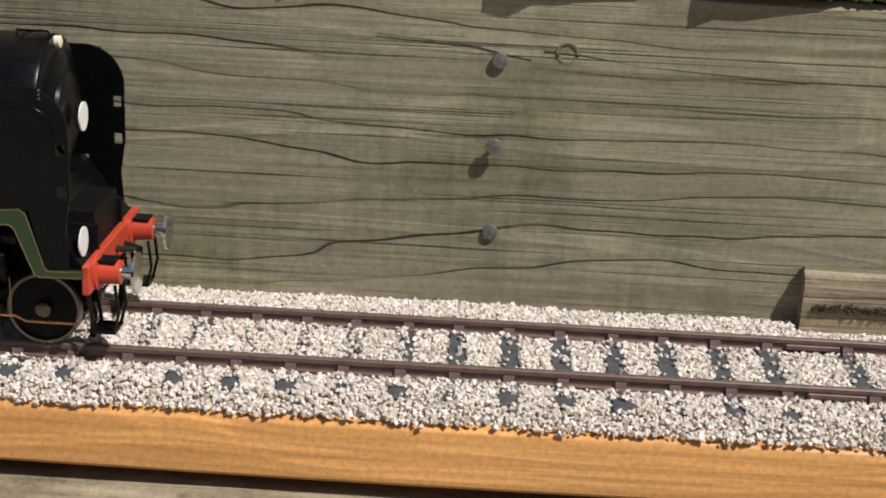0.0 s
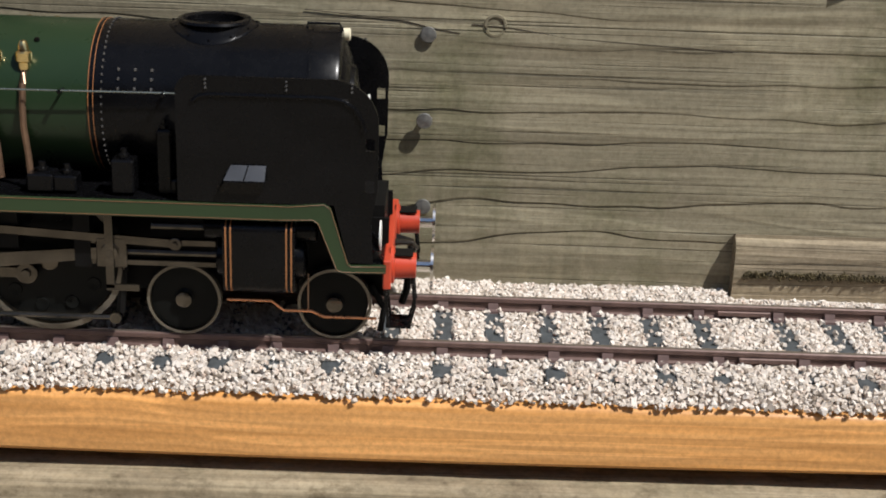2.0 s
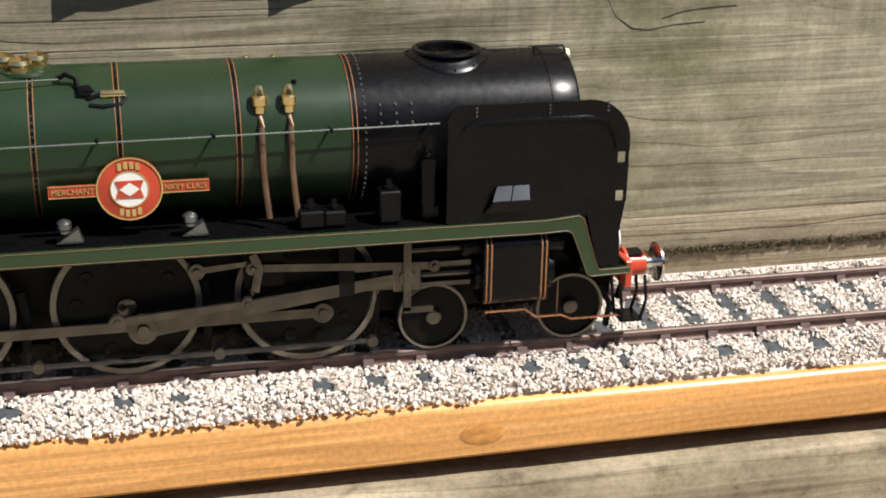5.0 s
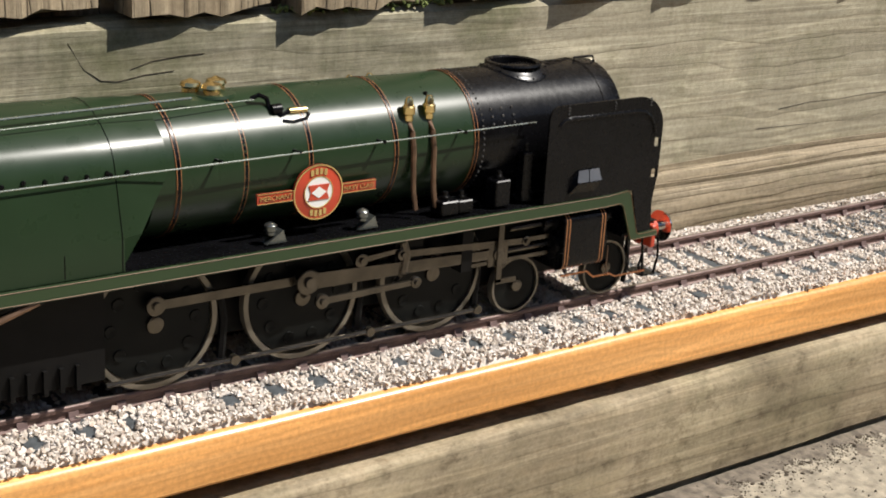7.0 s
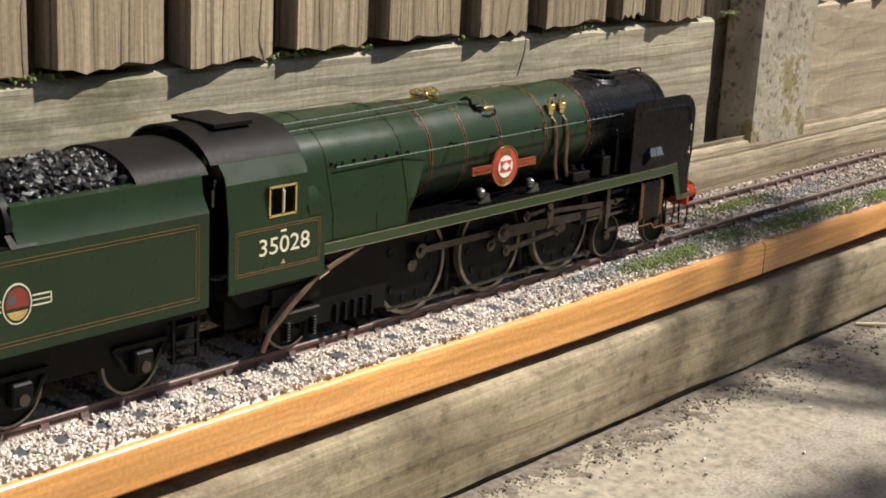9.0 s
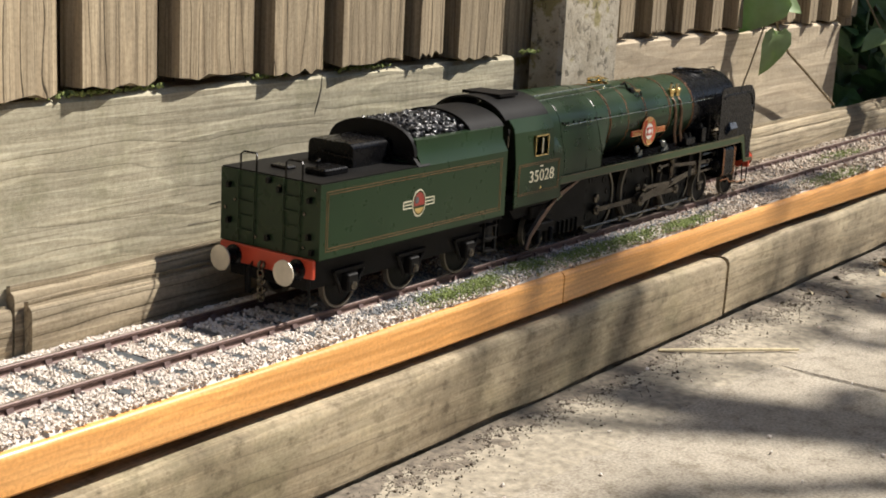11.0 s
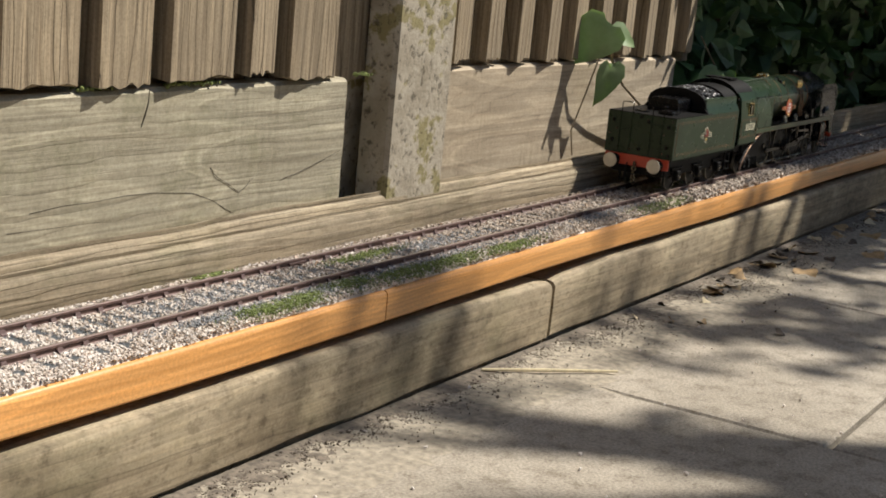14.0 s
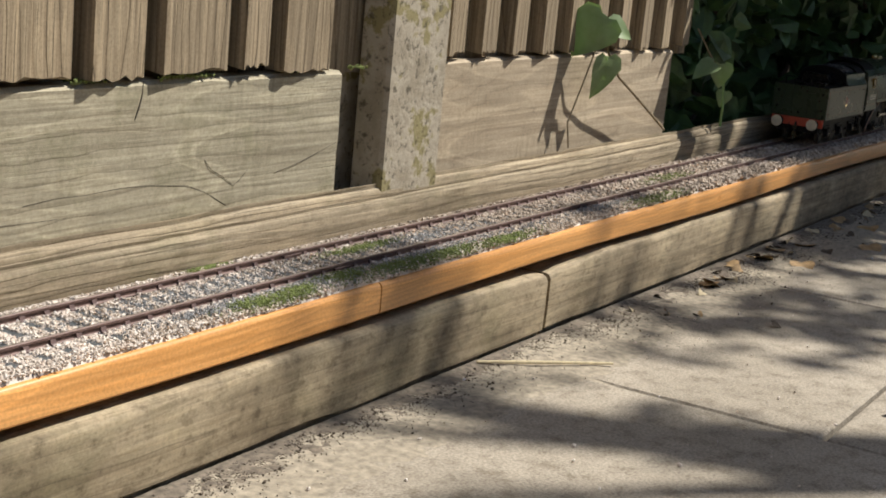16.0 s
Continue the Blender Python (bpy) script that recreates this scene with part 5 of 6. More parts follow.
    hk = S().tube([(0.7, 0, 1.03), (0.95, 0, 1.03), (1.0, 0, 0.95), (0.95, 0, 0.88)], 0.045, 8)
    part("coupling_hook", hk, STEEL, L)
    for y, z, x in ((-0.95, 1.44, 0.56), (0.0, 2.80, 0.34)):
        dk = S().lathe([(0.0, 0.19), (0.02, 0.19), (0.022, 0.0)], "x", (x, y, z), 28)
        part("headcode_disc", dk, WHITE, L, "white round headcode disc")
    for y in (-0.55, 0.55):
        part("vacuum_pipe", S().tube([(0.7, y * 0.8, 0.95), (0.92, y * 0.8, 0.9), (0.9, y * 0.8, 0.55), (0.84, y * 0.8, 0.35)], 0.05, 8), SOOT, L)
        part("guard_iron", S().tube([(0.45, y * 1.35, 0.7), (0.62, y * 1.35, 0.4), (0.58, y * 1.35, 0.08)], 0.045, 6), SOOT, L)
    # wheels
    wheels = []
    for sg in (-1, 1):
        for x in (0.0, -1.905):
            wheels.append((wheel(L, x, sg * 0.80, RBOG, "bogie wheel with steel rim"), RBOG))
        for x in DRIVERS:
            wheels.append((wheel(L, x, sg * 0.80, RDRV, "large driving wheel with dimpled disc"), RDRV))
        wheels.append((wheel(L, -11.2, sg * 0.80, RTRL, "trailing wheel"), RTRL))
    rods = []
    for sg in (-1, 1):
        cr = rod("coupling_rod", L, 4.575, 0.13, 0.13, STEEL, "long steel coupling rod", 0.06, (0.14, 0.14))
        for x in (2.285,):
            part("rod_bearing", S().lathe([(-0.08, 0.16), (0.08, 0.16)], "y", (x, 0, 0), 18), STEEL, cr)
        con = rod("connecting_rod", L, 3.4, 0.24, 0.14, STEEL, "tapered steel connecting rod", 0.07, (0.19, 0.13))
        xh = S().box(-0.18, 0.20, -0.09, 0.09, -0.20, 0.20, 0.02)
        xh.lathe([(-0.12, 0.1), (0.12, 0.1)], "y", (0, 0, 0), 16)
        xh.tube([(0.1, 0, 0), (1.35, 0, 0)], 0.045, 8)
        xh.box(-0.05, 0.05, sg * 0.10, sg * 0.14, -0.45, 0.5)
        xh.box(-0.05, 0.35, sg * 0.10, sg * 0.14, -0.48, -0.40)
        xo = part("crosshead", xh, STEEL, L, "steel crosshead with piston rod and drop link")
        ecc = rod("eccentric_rod", L, 1.62, 0.10, 0.08, STEEL, "eccentric rod", 0.05, (0.11, 0.09))
        rods.append((sg, cr, con, xo, ecc))
    return L, wheels, rods


def tender():
    Tn = thing("tender", "green model locomotive tender with black top and coal", "tender")
    X0, X1 = -20.02, -13.35
    XB = -16.7
    body = S()
    low = [(-1.36, 1.30), (1.36, 1.30), (1.36, 2.83), (-1.36, 2.83)]
    body.prism(low, "x", X0, X1)
    b = part("tank", body, GREEN, Tn, "gloss green tank sides")
    up = S()
    rave = [(-1.36, 2.83), (1.36, 2.83), (1.20, 3.10), (1.17, 3.38), (0.95, 3.38), (0.95, 2.9), (-0.95, 2.9), (-0.95, 3.38), (-1.17, 3.38), (-1.20, 3.10)]
    up.prism(rave, "x", XB, X1)
    part("coal_rave", up, GREEN, Tn, "green coal raves leaning inward")
    deck = S().box(X0 + 0.02, XB, -1.34, 1.34, 2.82, 2.86)
    part("deck", deck, SOOT, Tn, "matt black tank top")
    arch = [(1.22 * math.sin(a), 2.86 + 0.86 * max(0.0, math.cos(a)) ** 0.6) for a in np.linspace(-1.5, 1.5, 25)]
    bk = S().prism(arch, "x", XB - 0.10, XB + 0.02)
    bk.prism([(-1.37, 2.84), (-1.05, 2.84), (-1.05, 3.15)], "x", XB - 0.12, XB + 0.30)
    bk.prism([(1.37, 2.84), (1.05, 3.15), (1.05, 2.84)], "x", XB - 0.12, XB + 0.30)
    part("bulkhead", bk, SOOT, Tn, "black arched coal bulkhead")
    ty = S()
    pol = [(-0.62, 2.86), (0.62, 2.86)] + arc(0.47, 3.22, 0.15, 0, 90, 5) + arc(-0.47, 3.22, 0.15, 90, 180, 5)
    ty.prism(pol, "x", XB - 1.45, XB - 0.1)
    part("tool_cover", ty, BLACK, Tn, "black round-cornered vacuum tank cover")
    part("cover_rail", S().tube([(XB - 1.5, -0.62, 3.06), (XB - 1.52, -0.2, 3.08), (XB - 1.52, 0.3, 3.12)], 0.025, 6), BLACK, Tn)
    for x, y, w, d, h in ((-19.0, -0.62, 0.75, 0.28, 0.14), (-19.25, 0.35, 0.3, 0.25, 0.07)):
        fl = S().box(x - w / 2, x + w / 2, y - d, y + d, 2.85, 2.86 + h, 0.03)
        part("filler_lid", fl, BLACK, Tn, "black water filler lid")
    part("filler_handle", S().tube([(-19.3, -0.62, 3.0), (-19.3, -0.62, 3.14), (-19.22, -0.62, 3.16)], 0.03, 6), BLACK, Tn)
    for y in (-0.62, 0.62):
        lo = S().tube([(X0 + 0.03, y - 0.22, 2.85), (X0 + 0.03, y - 0.22, 3.17), (X0 + 0.08, y - 0.18, 3.22), (X0 + 0.08, y + 0.18, 3.22), (X0 + 0.03, y + 0.22, 3.17), (X0 + 0.03, y + 0.22, 2.85)], 0.022, 6)
        part("ladder_hoop", lo, BLACK, Tn, "wire ladder hoop")
        la = S()
        for yy in (y - 0.22, y + 0.22):
            la.box(X0 - 0.05, X0 - 0.03, yy - 0.014, yy + 0.014, 1.35, 2.85)
        for z in (1.6, 1.9, 2.2, 2.5):
            la.box(X0 - 0.055, X0 - 0.03, y - 0.22, y + 0.22, z, z + 0.02)
        part("rear_ladder", la, GREEN, Tn, "dark green ladder on the tender end")
    for y, z in ((-1.22, 2.72), (-0.95, 2.2), (0.95, 2.2), (-0.95, 1.5), (0.35, 1.5), (1.22, 2.0), (-0.28, 2.66)):
        part("rivet", S().lathe([(X0 - 0.04, 0.0), (X0 - 0.03, 0.035), (X0, 0.04)], "x", (0, y, z), 8), STEEL, Tn, "pale steel stud")
    for y, z in ((-1.1, 2.5), (-1.1, 1.75), (0, 2.75), (0, 1.55), (1.1, 2.5), (1.1, 1.75), (-0.3, 2.6), (-1.2, 1.45)):
        part("lamp_iron", S().box(X0 - 0.10, X0, y - 0.04, y + 0.04, z - 0.06, z + 0.06), BLACK, Tn)
    fr = S().box(X0, X1, -1.05, 1.05, 0.62, 1.30)
    fr.box(X0, X1, -1.30, 1.30, 1.20, 1.30)
    part("tender_frame", fr, SOOT, Tn)
    for sg in (-1, 1):
        of = S().prism([(X0 + 0.1, 1.22), (X1 - 0.1, 1.22), (X1 - 0.1, 0.80), (X1 - 0.5, 0.66), (X0 + 0.6, 0.66), (X0 + 0.1, 0.84)], "y", sg * 1.02, sg * 1.06)
        part("side_frame", of, SOOT, Tn, "black outside frame plate")
    wheels = []
    for x in (-14.48, -16.61, -18.745):
        for sg in (-1, 1):
            wheels.append((wheel(Tn, x, sg * 0.80, RTEN, "tender wheel"), RTEN))
            ab = S().box(x - 0.17, x + 0.17, sg * 1.12 - 0.12, sg * 1.12 + 0.12, 0.42, 0.80, 0.03)
            ab.box(x - 0.5, x + 0.5, sg * 1.10 - 0.05, sg * 1.10 + 0.05, 0.84, 0.92)
            ab.tube([(x - 0.5, sg * 1.1, 0.9), (x - 0.22, sg * 1.1, 0.4)], 0.04, 6)
            ab.tube([(x + 0.5, sg * 1.1, 0.9), (x + 0.22, sg * 1.1, 0.4)], 0.04, 6)
            part("axlebox", ab, SOOT, Tn, "black axlebox and spring")
            part("axle_cap", S().lathe([(sg * 1.22, 0.10), (sg * 1.27, 0.09), (sg * 1.28, 0)], "y", (x, 0, 0.55), 12), STEEL, Tn)
    for sg in (-1, 1):
        ln = S()
        xa, xb, za, zb = X0 + 0.18, X1 - 0.2, 1.45, 2.68
        for o in (0.0, 0.055):
            for a, b2, c, d in ((xa + o, xb - o, za + o, za + o + 0.009), (xa + o, xb - o, zb - o - 0.009, zb - o), (xa + o, xa + o + 0.010, za + o, zb - o), (xb - o - 0.010, xb - o, za + o, zb - o)):
                ln.box(a, b2, sg * 1.362 - 0.004, sg * 1.362 + 0.004, c, d)
        part("lining", ln, LINE, Tn, "double orange lining")
        cx, cz, face = -16.75, 2.05, sg * 1.36
        oval = lambda k, n=28: [(cx + 0.235 * k * math.cos(2 * math.pi * i / n), cz + 0.30 * k * math.sin(2 * math.pi * i / n)) for i in range(n)]
        e = part("crest", S().prism(oval(1.0), "y", face, face + sg * 0.006), CREAM, Tn, "oval crest in red and yellow with outlined side bars")
        part("crest_field", S().prism(oval(0.92), "y", face + sg * 0.004, face + sg * 0.009), GREEN, e)
        part("crest_patch", S().prism([p for p in oval(0.80) if p[1] > cz - 0.06], "y", face + sg * 0.008, face + sg * 0.012), CRESTRED, e, "dull red upper field")
        part("crest_patch", S().prism([p for p in oval(0.80) if p[1] < cz - 0.07], "y", face + sg * 0.008, face + sg * 0.012), BRASS, e, "yellow lower field")
        part("crest_patch", S().lathe([(sg * 0.0, 0.075), (sg * 0.016, 0.075), (sg * 0.016, 0)], "y", (cx - 0.09, face, cz + 0.07), 16), GREYGLINT, e, "small grey wheel mark")
        for sx in (-1, 1):
            a, b2 = sorted((cx + sx * 0.25, cx + sx * 0.56))
            for z0, z1 in ((cz + 0.065, cz + 0.085), (cz - 0.005, cz + 0.01), (cz - 0.085, cz - 0.065)):
                part("crest_bar", S().box(a, b2, face - 0.004, face + 0.004, z0, z1), CREAM, e)
            part("crest_bar", S().box(*sorted((cx + sx * 0.54, cx + sx * 0.56)), face - 0.004, face + 0.004, cz - 0.085, cz + 0.085), CREAM, e)
    bm = S().box(X0 - 0.09, X0, -1.28, 1.28, 0.90, 1.30, 0.015)
    part("buffer_beam", bm, RED, Tn, "bright red buffer beam")
    for y in (-0.87, 0.87):
        bu = S().lathe([(X0 - 0.05, 0.22), (X0 - 0.12, 0.22), (X0 - 0.14, 0.15), (X0 - 0.36, 0.14), (X0 - 0.36, 0)], "x", (0, y, 1.05), 20)
        o = part("buffer_stock", bu, BLACK, Tn)
        part("buffer_head", S().lathe([(X0 - 0.36, 0.08), (X0 - 0.48, 0.08), (X0 - 0.49, 0.27), (X0 - 0.52, 0.265), (X0 - 0.54, 0.1), (X0 - 0.54, 0)], "x", (0, y, 1.05), 28), paint("cream_buffer_face", (0.55, 0.50, 0.40), 0.4, 0.3), o, "pale round buffer head")
        part("rear_step", S().tube([(X0 - 0.02, y - 0.25, 0.9), (X0 + 0.02, y - 0.25, 0.3), (X0 + 0.25, y - 0.25, 0.3)], 0.03, 6), SOOT, Tn)
    for k in range(5):
        z = 1.0 - 0.17 * k
        lk = S()
        lk.lathe([(-0.03, 0.10), (0.03, 0.10), (0.03, 0.055), (-0.03, 0.055), (-0.03, 0.10)], "x" if k % 2 else "y", (X0 - 0.2, 0, z), 14, caps=False)
        part("coupling_link", lk, STEEL, Tn, "steel coupling link")
    part("vacuum_pipe", S().tube([(X0 - 0.05, 0.35, 1.0), (X0 - 0.2, 0.35, 0.9), (X0 - 0.18, 0.35, 0.35)], 0.05, 8), SOOT, Tn)
    sc = S()
    rarc = [(1.12 * math.sin(a), 3.36 + 0.42 * (math.cos(a) - math.cos(1.3)) / (1 - math.cos(1.3))) for a in np.linspace(-1.3, 1.3, 15)]
    sc.prism(rarc + [(y * 0.96, z - 0.05) for y, z in reversed(rarc)], "x", -14.5, -13.15)
    part("front_cowl", sc, SOOT, Tn, "black arched cowl behind the cab")
    fp = S().box(X1, X1 + 0.06, -1.1, 1.1, 1.3, 3.3)
    part("tender_front", fp, SOOT, Tn)
    for sg in (-1, 1):
        fs = S()
        for z in (0.45, 0.75, 1.05):
            fs.box(-13.9, -13.45, sg * 1.15 - 0.12, sg * 1.15 + 0.12, z, z + 0.03)
        fs.box(-13.95, -13.90, sg * 1.2 - 0.03, sg * 1.2 + 0.03, 0.45, 1.3)
        fs.box(-13.48, -13.43, sg * 1.2 - 0.03, sg * 1.2 + 0.03, 0.45, 1.3)
        part("footstep", fs, SOOT, Tn, "black footsteps")
        hand = S().tube([(-13.2, sg * 1.25, 2.88), (-13.2, sg * 1.25, 3.15), (-13.1, sg * 1.2, 3.28)], 0.03, 6)
        part("handrail", hand, STEEL, Tn)
    r = np.random.RandomState(5)
    n = 900
    px = r.uniform(XB + 0.05, -14.3, n)
    py = r.uniform(-0.92, 0.92, n)
    pz = 3.05 + 0.62 * np.sqrt(np.clip(1 - (py / 1.0) ** 2, 0, 1)) + r.uniform(-0.06, 0.03, n)
    heap("coal", np.stack([px, py, pz], -1) * K, r.uniform(0.05, 0.10, n) * K, COALM, "", "", parent=Tn, kind="", seed=9)
    core = S()
    ca = [(0.95 * math.cos(a), 2.92 + 0.68 * math.sin(a)) for a in np.linspace(0, math.pi, 14)]
    core.prism(ca, "x", XB, -14.3)
    part("coal_heap", core, COALM, Tn, "heap of glossy coal")
    return Tn, wheels


# ---------- plants and litter ----------
def leaf_shape(size, curl, rnd):
    """A heart-shaped leaf with a midrib fold."""
    s = Shape()
    outline = [(0, 0.0), (0.22, -0.16), (0.46, -0.05), (0.52, 0.2), (0.38, 0.5), (0.16, 0.82), (0, 1.0)]
    rows = []
    for u in (1, 0.5, 0, -0.5, -1):
        rows.append([(size * x * u, size * (y if abs(u) == 1 else y * (1 - 0.04 * abs(u)) + (0 if y > 0 else 0.08)), size * (0.16 * abs(u) * x - curl * y * y + 0.02 * rnd.uniform(-1, 1))) for x, y in outline])
    s.face_grid(rows)
    s.face_grid([[(x, y, z - 0.012 * size) for x, y, z in r] for r in rows])
    return s


def vine():
    """Bindweed hanging before the far gravel board."""
    v = thing("bindweed", "trailing bindweed with heart-shaped green leaves", "climbing plant")
    rnd = random.Random(2)
    put = (((1.628, 0.050, 0.176), (-0.32, 0.45, -0.75), (-0.8, -0.5, 0.35), 0.054), ((1.640, 0.046, 0.170), (0.42, -0.62, -0.30), (-0.7, -0.45, 0.75), 0.030), ((1.645, 0.048, 0.131), (-0.02, 0.10, -1.0), (-0.25, -0.95, 0.15), 0.048),
           ((2.02, 0.050, 0.113), (0.10, -0.05, -1), (-0.75, -0.6, 0.2), 0.032), ((1.99, 0.050, 0.116), (-0.62, 0.55, -0.42), (-0.3, -0.25, 0.9), 0.034),
           ((2.06, 0.055, 0.075), (-0.2, 0.1, -1.0), (-0.7, -0.5, 0.4), 0.022))
    for base, tip, face, size in put:
        ay, az = Vector(tip).normalized(), Vector(face).normalized()
        ax = ay.cross(az).normalized()
        az = ax.cross(ay)
        lf = part("leaf", leaf_shape(size, 0.25, rnd), LEAFM, v)
        lf.matrix_local = Matrix.Translation(base) @ Matrix((ax, ay, az)).transposed().to_4x4()
    part("stem", Shape().tube([(1.632, 0.053, 0.178), (1.657, 0.052, 0.137), (1.70, 0.055, 0.108), (1.76, 0.058, 0.084), (1.88, 0.064, 0.034)], 0.0016, 6), STEMM, v)
    part("stem", Shape().tube([(1.637, 0.055, 0.155), (1.618, 0.062, 0.10), (1.60, 0.066, 0.06), (1.605, 0.064, 0.032)], 0.0010, 6), STEMM, v)
    part("stem", Shape().tube([(2.045, 0.05, 0.030), (2.04, 0.048, 0.06), (2.028, 0.05, 0.113)], 0.0018, 6), LEAFM, v)
    part("stem", Shape().tube([(1.97, 0.07, 0.16), (2.00, 0.066, 0.135), (2.02, 0.06, 0.115)], 0.0011, 6), STEMM, v)


def hedge():
    """Ivy-like growth over the far fence: broad leaves in front of one another, with an overhang added above to shade
    them.
    """
    t = thing("hedge_bush", "dark shaded broad-leaved bush covering the far fence", "bush")
    r = np.random.RandomState(21)
    # the second, higher block is added to shade the growth below it
    for low, high, count, size in (((1.935, 0.085, -0.08), (3.7, 0.33, 0.34), 6500, 0.026), ((2.06, -0.05, 0.25), (3.7, 0.34, 1.0), 3800, 0.038)):
        c = r.uniform(low, high, (count, 3))
        keep = np.array([noise.noise((p[0] * 6, p[1] * 9, p[2] * 7)) > -0.5 + (0.35 if p[1] < low[1] + 0.05 else 0.0) for p in c])
        c = c[keep]
        n = len(c)
        a = r.normal(size=(n, 3)) + np.array((0, 0, -0.6))
        a /= np.linalg.norm(a, axis=1)[:, None]
        b = np.cross(a, r.normal(size=(n, 3)) + np.array((-0.8, -0.8, 0)))
        b /= np.linalg.norm(b, axis=1)[:, None]
        f = np.cross(a, b)
        sz = (size * r.uniform(0.6, 1.3, n))[:, None]
        v = np.stack([c - a * sz, c - a * sz * 0.5 - b * sz * 0.62 + f * sz * 0.1, c + a * sz * 0.25 - b * sz * 0.5 + f * sz * 0.15, c + a * sz,
                      c + a * sz * 0.25 + b * sz * 0.5 + f * sz * 0.15, c - a * sz * 0.5 + b * sz * 0.62 + f * sz * 0.1], 1)
        k = 6 * np.arange(n)[:, None]
        me = bpy.data.meshes.new("foliage")
        me.from_pydata(v.reshape(-1, 3).tolist(), [], np.concatenate([k + (0, 1, 2, 3), k + (0, 3, 4, 5)]).tolist())
        me.materials.append(SHADELEAF)
        part("foliage", me, None, t)
    for x in (2.2, 2.6, 3.0, 3.4):
        part("branch", Shape().tube([(x, 0.17, -0.11), (x + 0.04, 0.15, 0.2), (x - 0.03, 0.12, 0.5), (x + 0.05, 0.08, 0.8)], [0.012, 0.010, 0.008, 0.004], 7), BARKM, t)

def leafy(name, label, category, centre, radius, count, size, mat, seed, trunk=None):
    t = thing(name, label, category)
    r = np.random.RandomState(seed)
    verts, faces = [], []
    cl = r.normal(size=(max(6, count // 60), 3))
    cl = cl / np.linalg.norm(cl, axis=1)[:, None] * r.uniform(0.25, 1.0, (len(cl), 1)) ** 0.5 * radius + centre
    for i in range(count):
        c = cl[r.randint(len(cl))] + r.normal(0, 0.16, 3) * radius
        a = r.normal(size=3)
        a /= np.linalg.norm(a)
        b = np.cross(a, r.normal(size=3))
        b /= np.linalg.norm(b)
        n2 = np.cross(a, b)
        s = size * r.uniform(0.6, 1.3)
        k = len(verts)
        verts += [tuple(c - a * s), tuple(c - b * s * 0.5 + n2 * s * 0.12), tuple(c + a * s), tuple(c + b * s * 0.5 + n2 * s * 0.12)]
        faces += [(k, k + 1, k + 2), (k, k + 2, k + 3)]
    me = bpy.data.meshes.new("crown")
    me.from_pydata(verts, [], faces)
    me.materials.append(mat)
    ob = new("crown", me)
    ob.parent = t
    if trunk:
        s = Shape()
        base, topp = Vector(trunk), Vector(centre)
        pts = [base.lerp(topp, k / 6) + Vector((0.05 * math.sin(k), 0.05 * math.cos(2 * k), 0)) for k in range(7)]
        s.tube(pts, [0.14, 0.12, 0.10, 0.085, 0.07, 0.05, 0.03], 10)
        part("trunk", s, BARKM, t)
        for q in cl[:5]:
            part("limb", Shape().tube([tuple(pts[3]), tuple(pts[4].lerp(Vector(q), 0.5)), tuple(q)], [0.03, 0.02, 0.008], 7), BARKM, t)
    return t


def drift(name, pitch, narrow, wide, deep, mat, label, seed):
    """Dirt heaped against the beam, thinning out raggedly over the slabs."""
    s, xs, rows = Shape(), np.arange(0.15, 2.7, 0.0035), []
    for k in range(19):
        d = pitch * k
        row = []
        for a in xs:
            w = narrow + wide * max(0.0, noise.noise((a * 5, seed, 9)) + 0.3) + (0.012 if a > 1.5 else 0.0)
            f = noise.noise((a * 55, d * 55, 3 + seed)) + 0.7 * noise.noise((a * 170, d * 170, 5 + seed))
            row.append((a, BEAM_Y + 0.002 - d, GROUND + deep * (1 - d / w) + deep * f * min(1.0, 0.3 + d / w) - 0.004 * max(0.0, (k - 11) / 7)))
        rows.append(row)
    s.face_grid(rows)
    tagged(part(name, s, mat), label, "soil", kind="stuff")


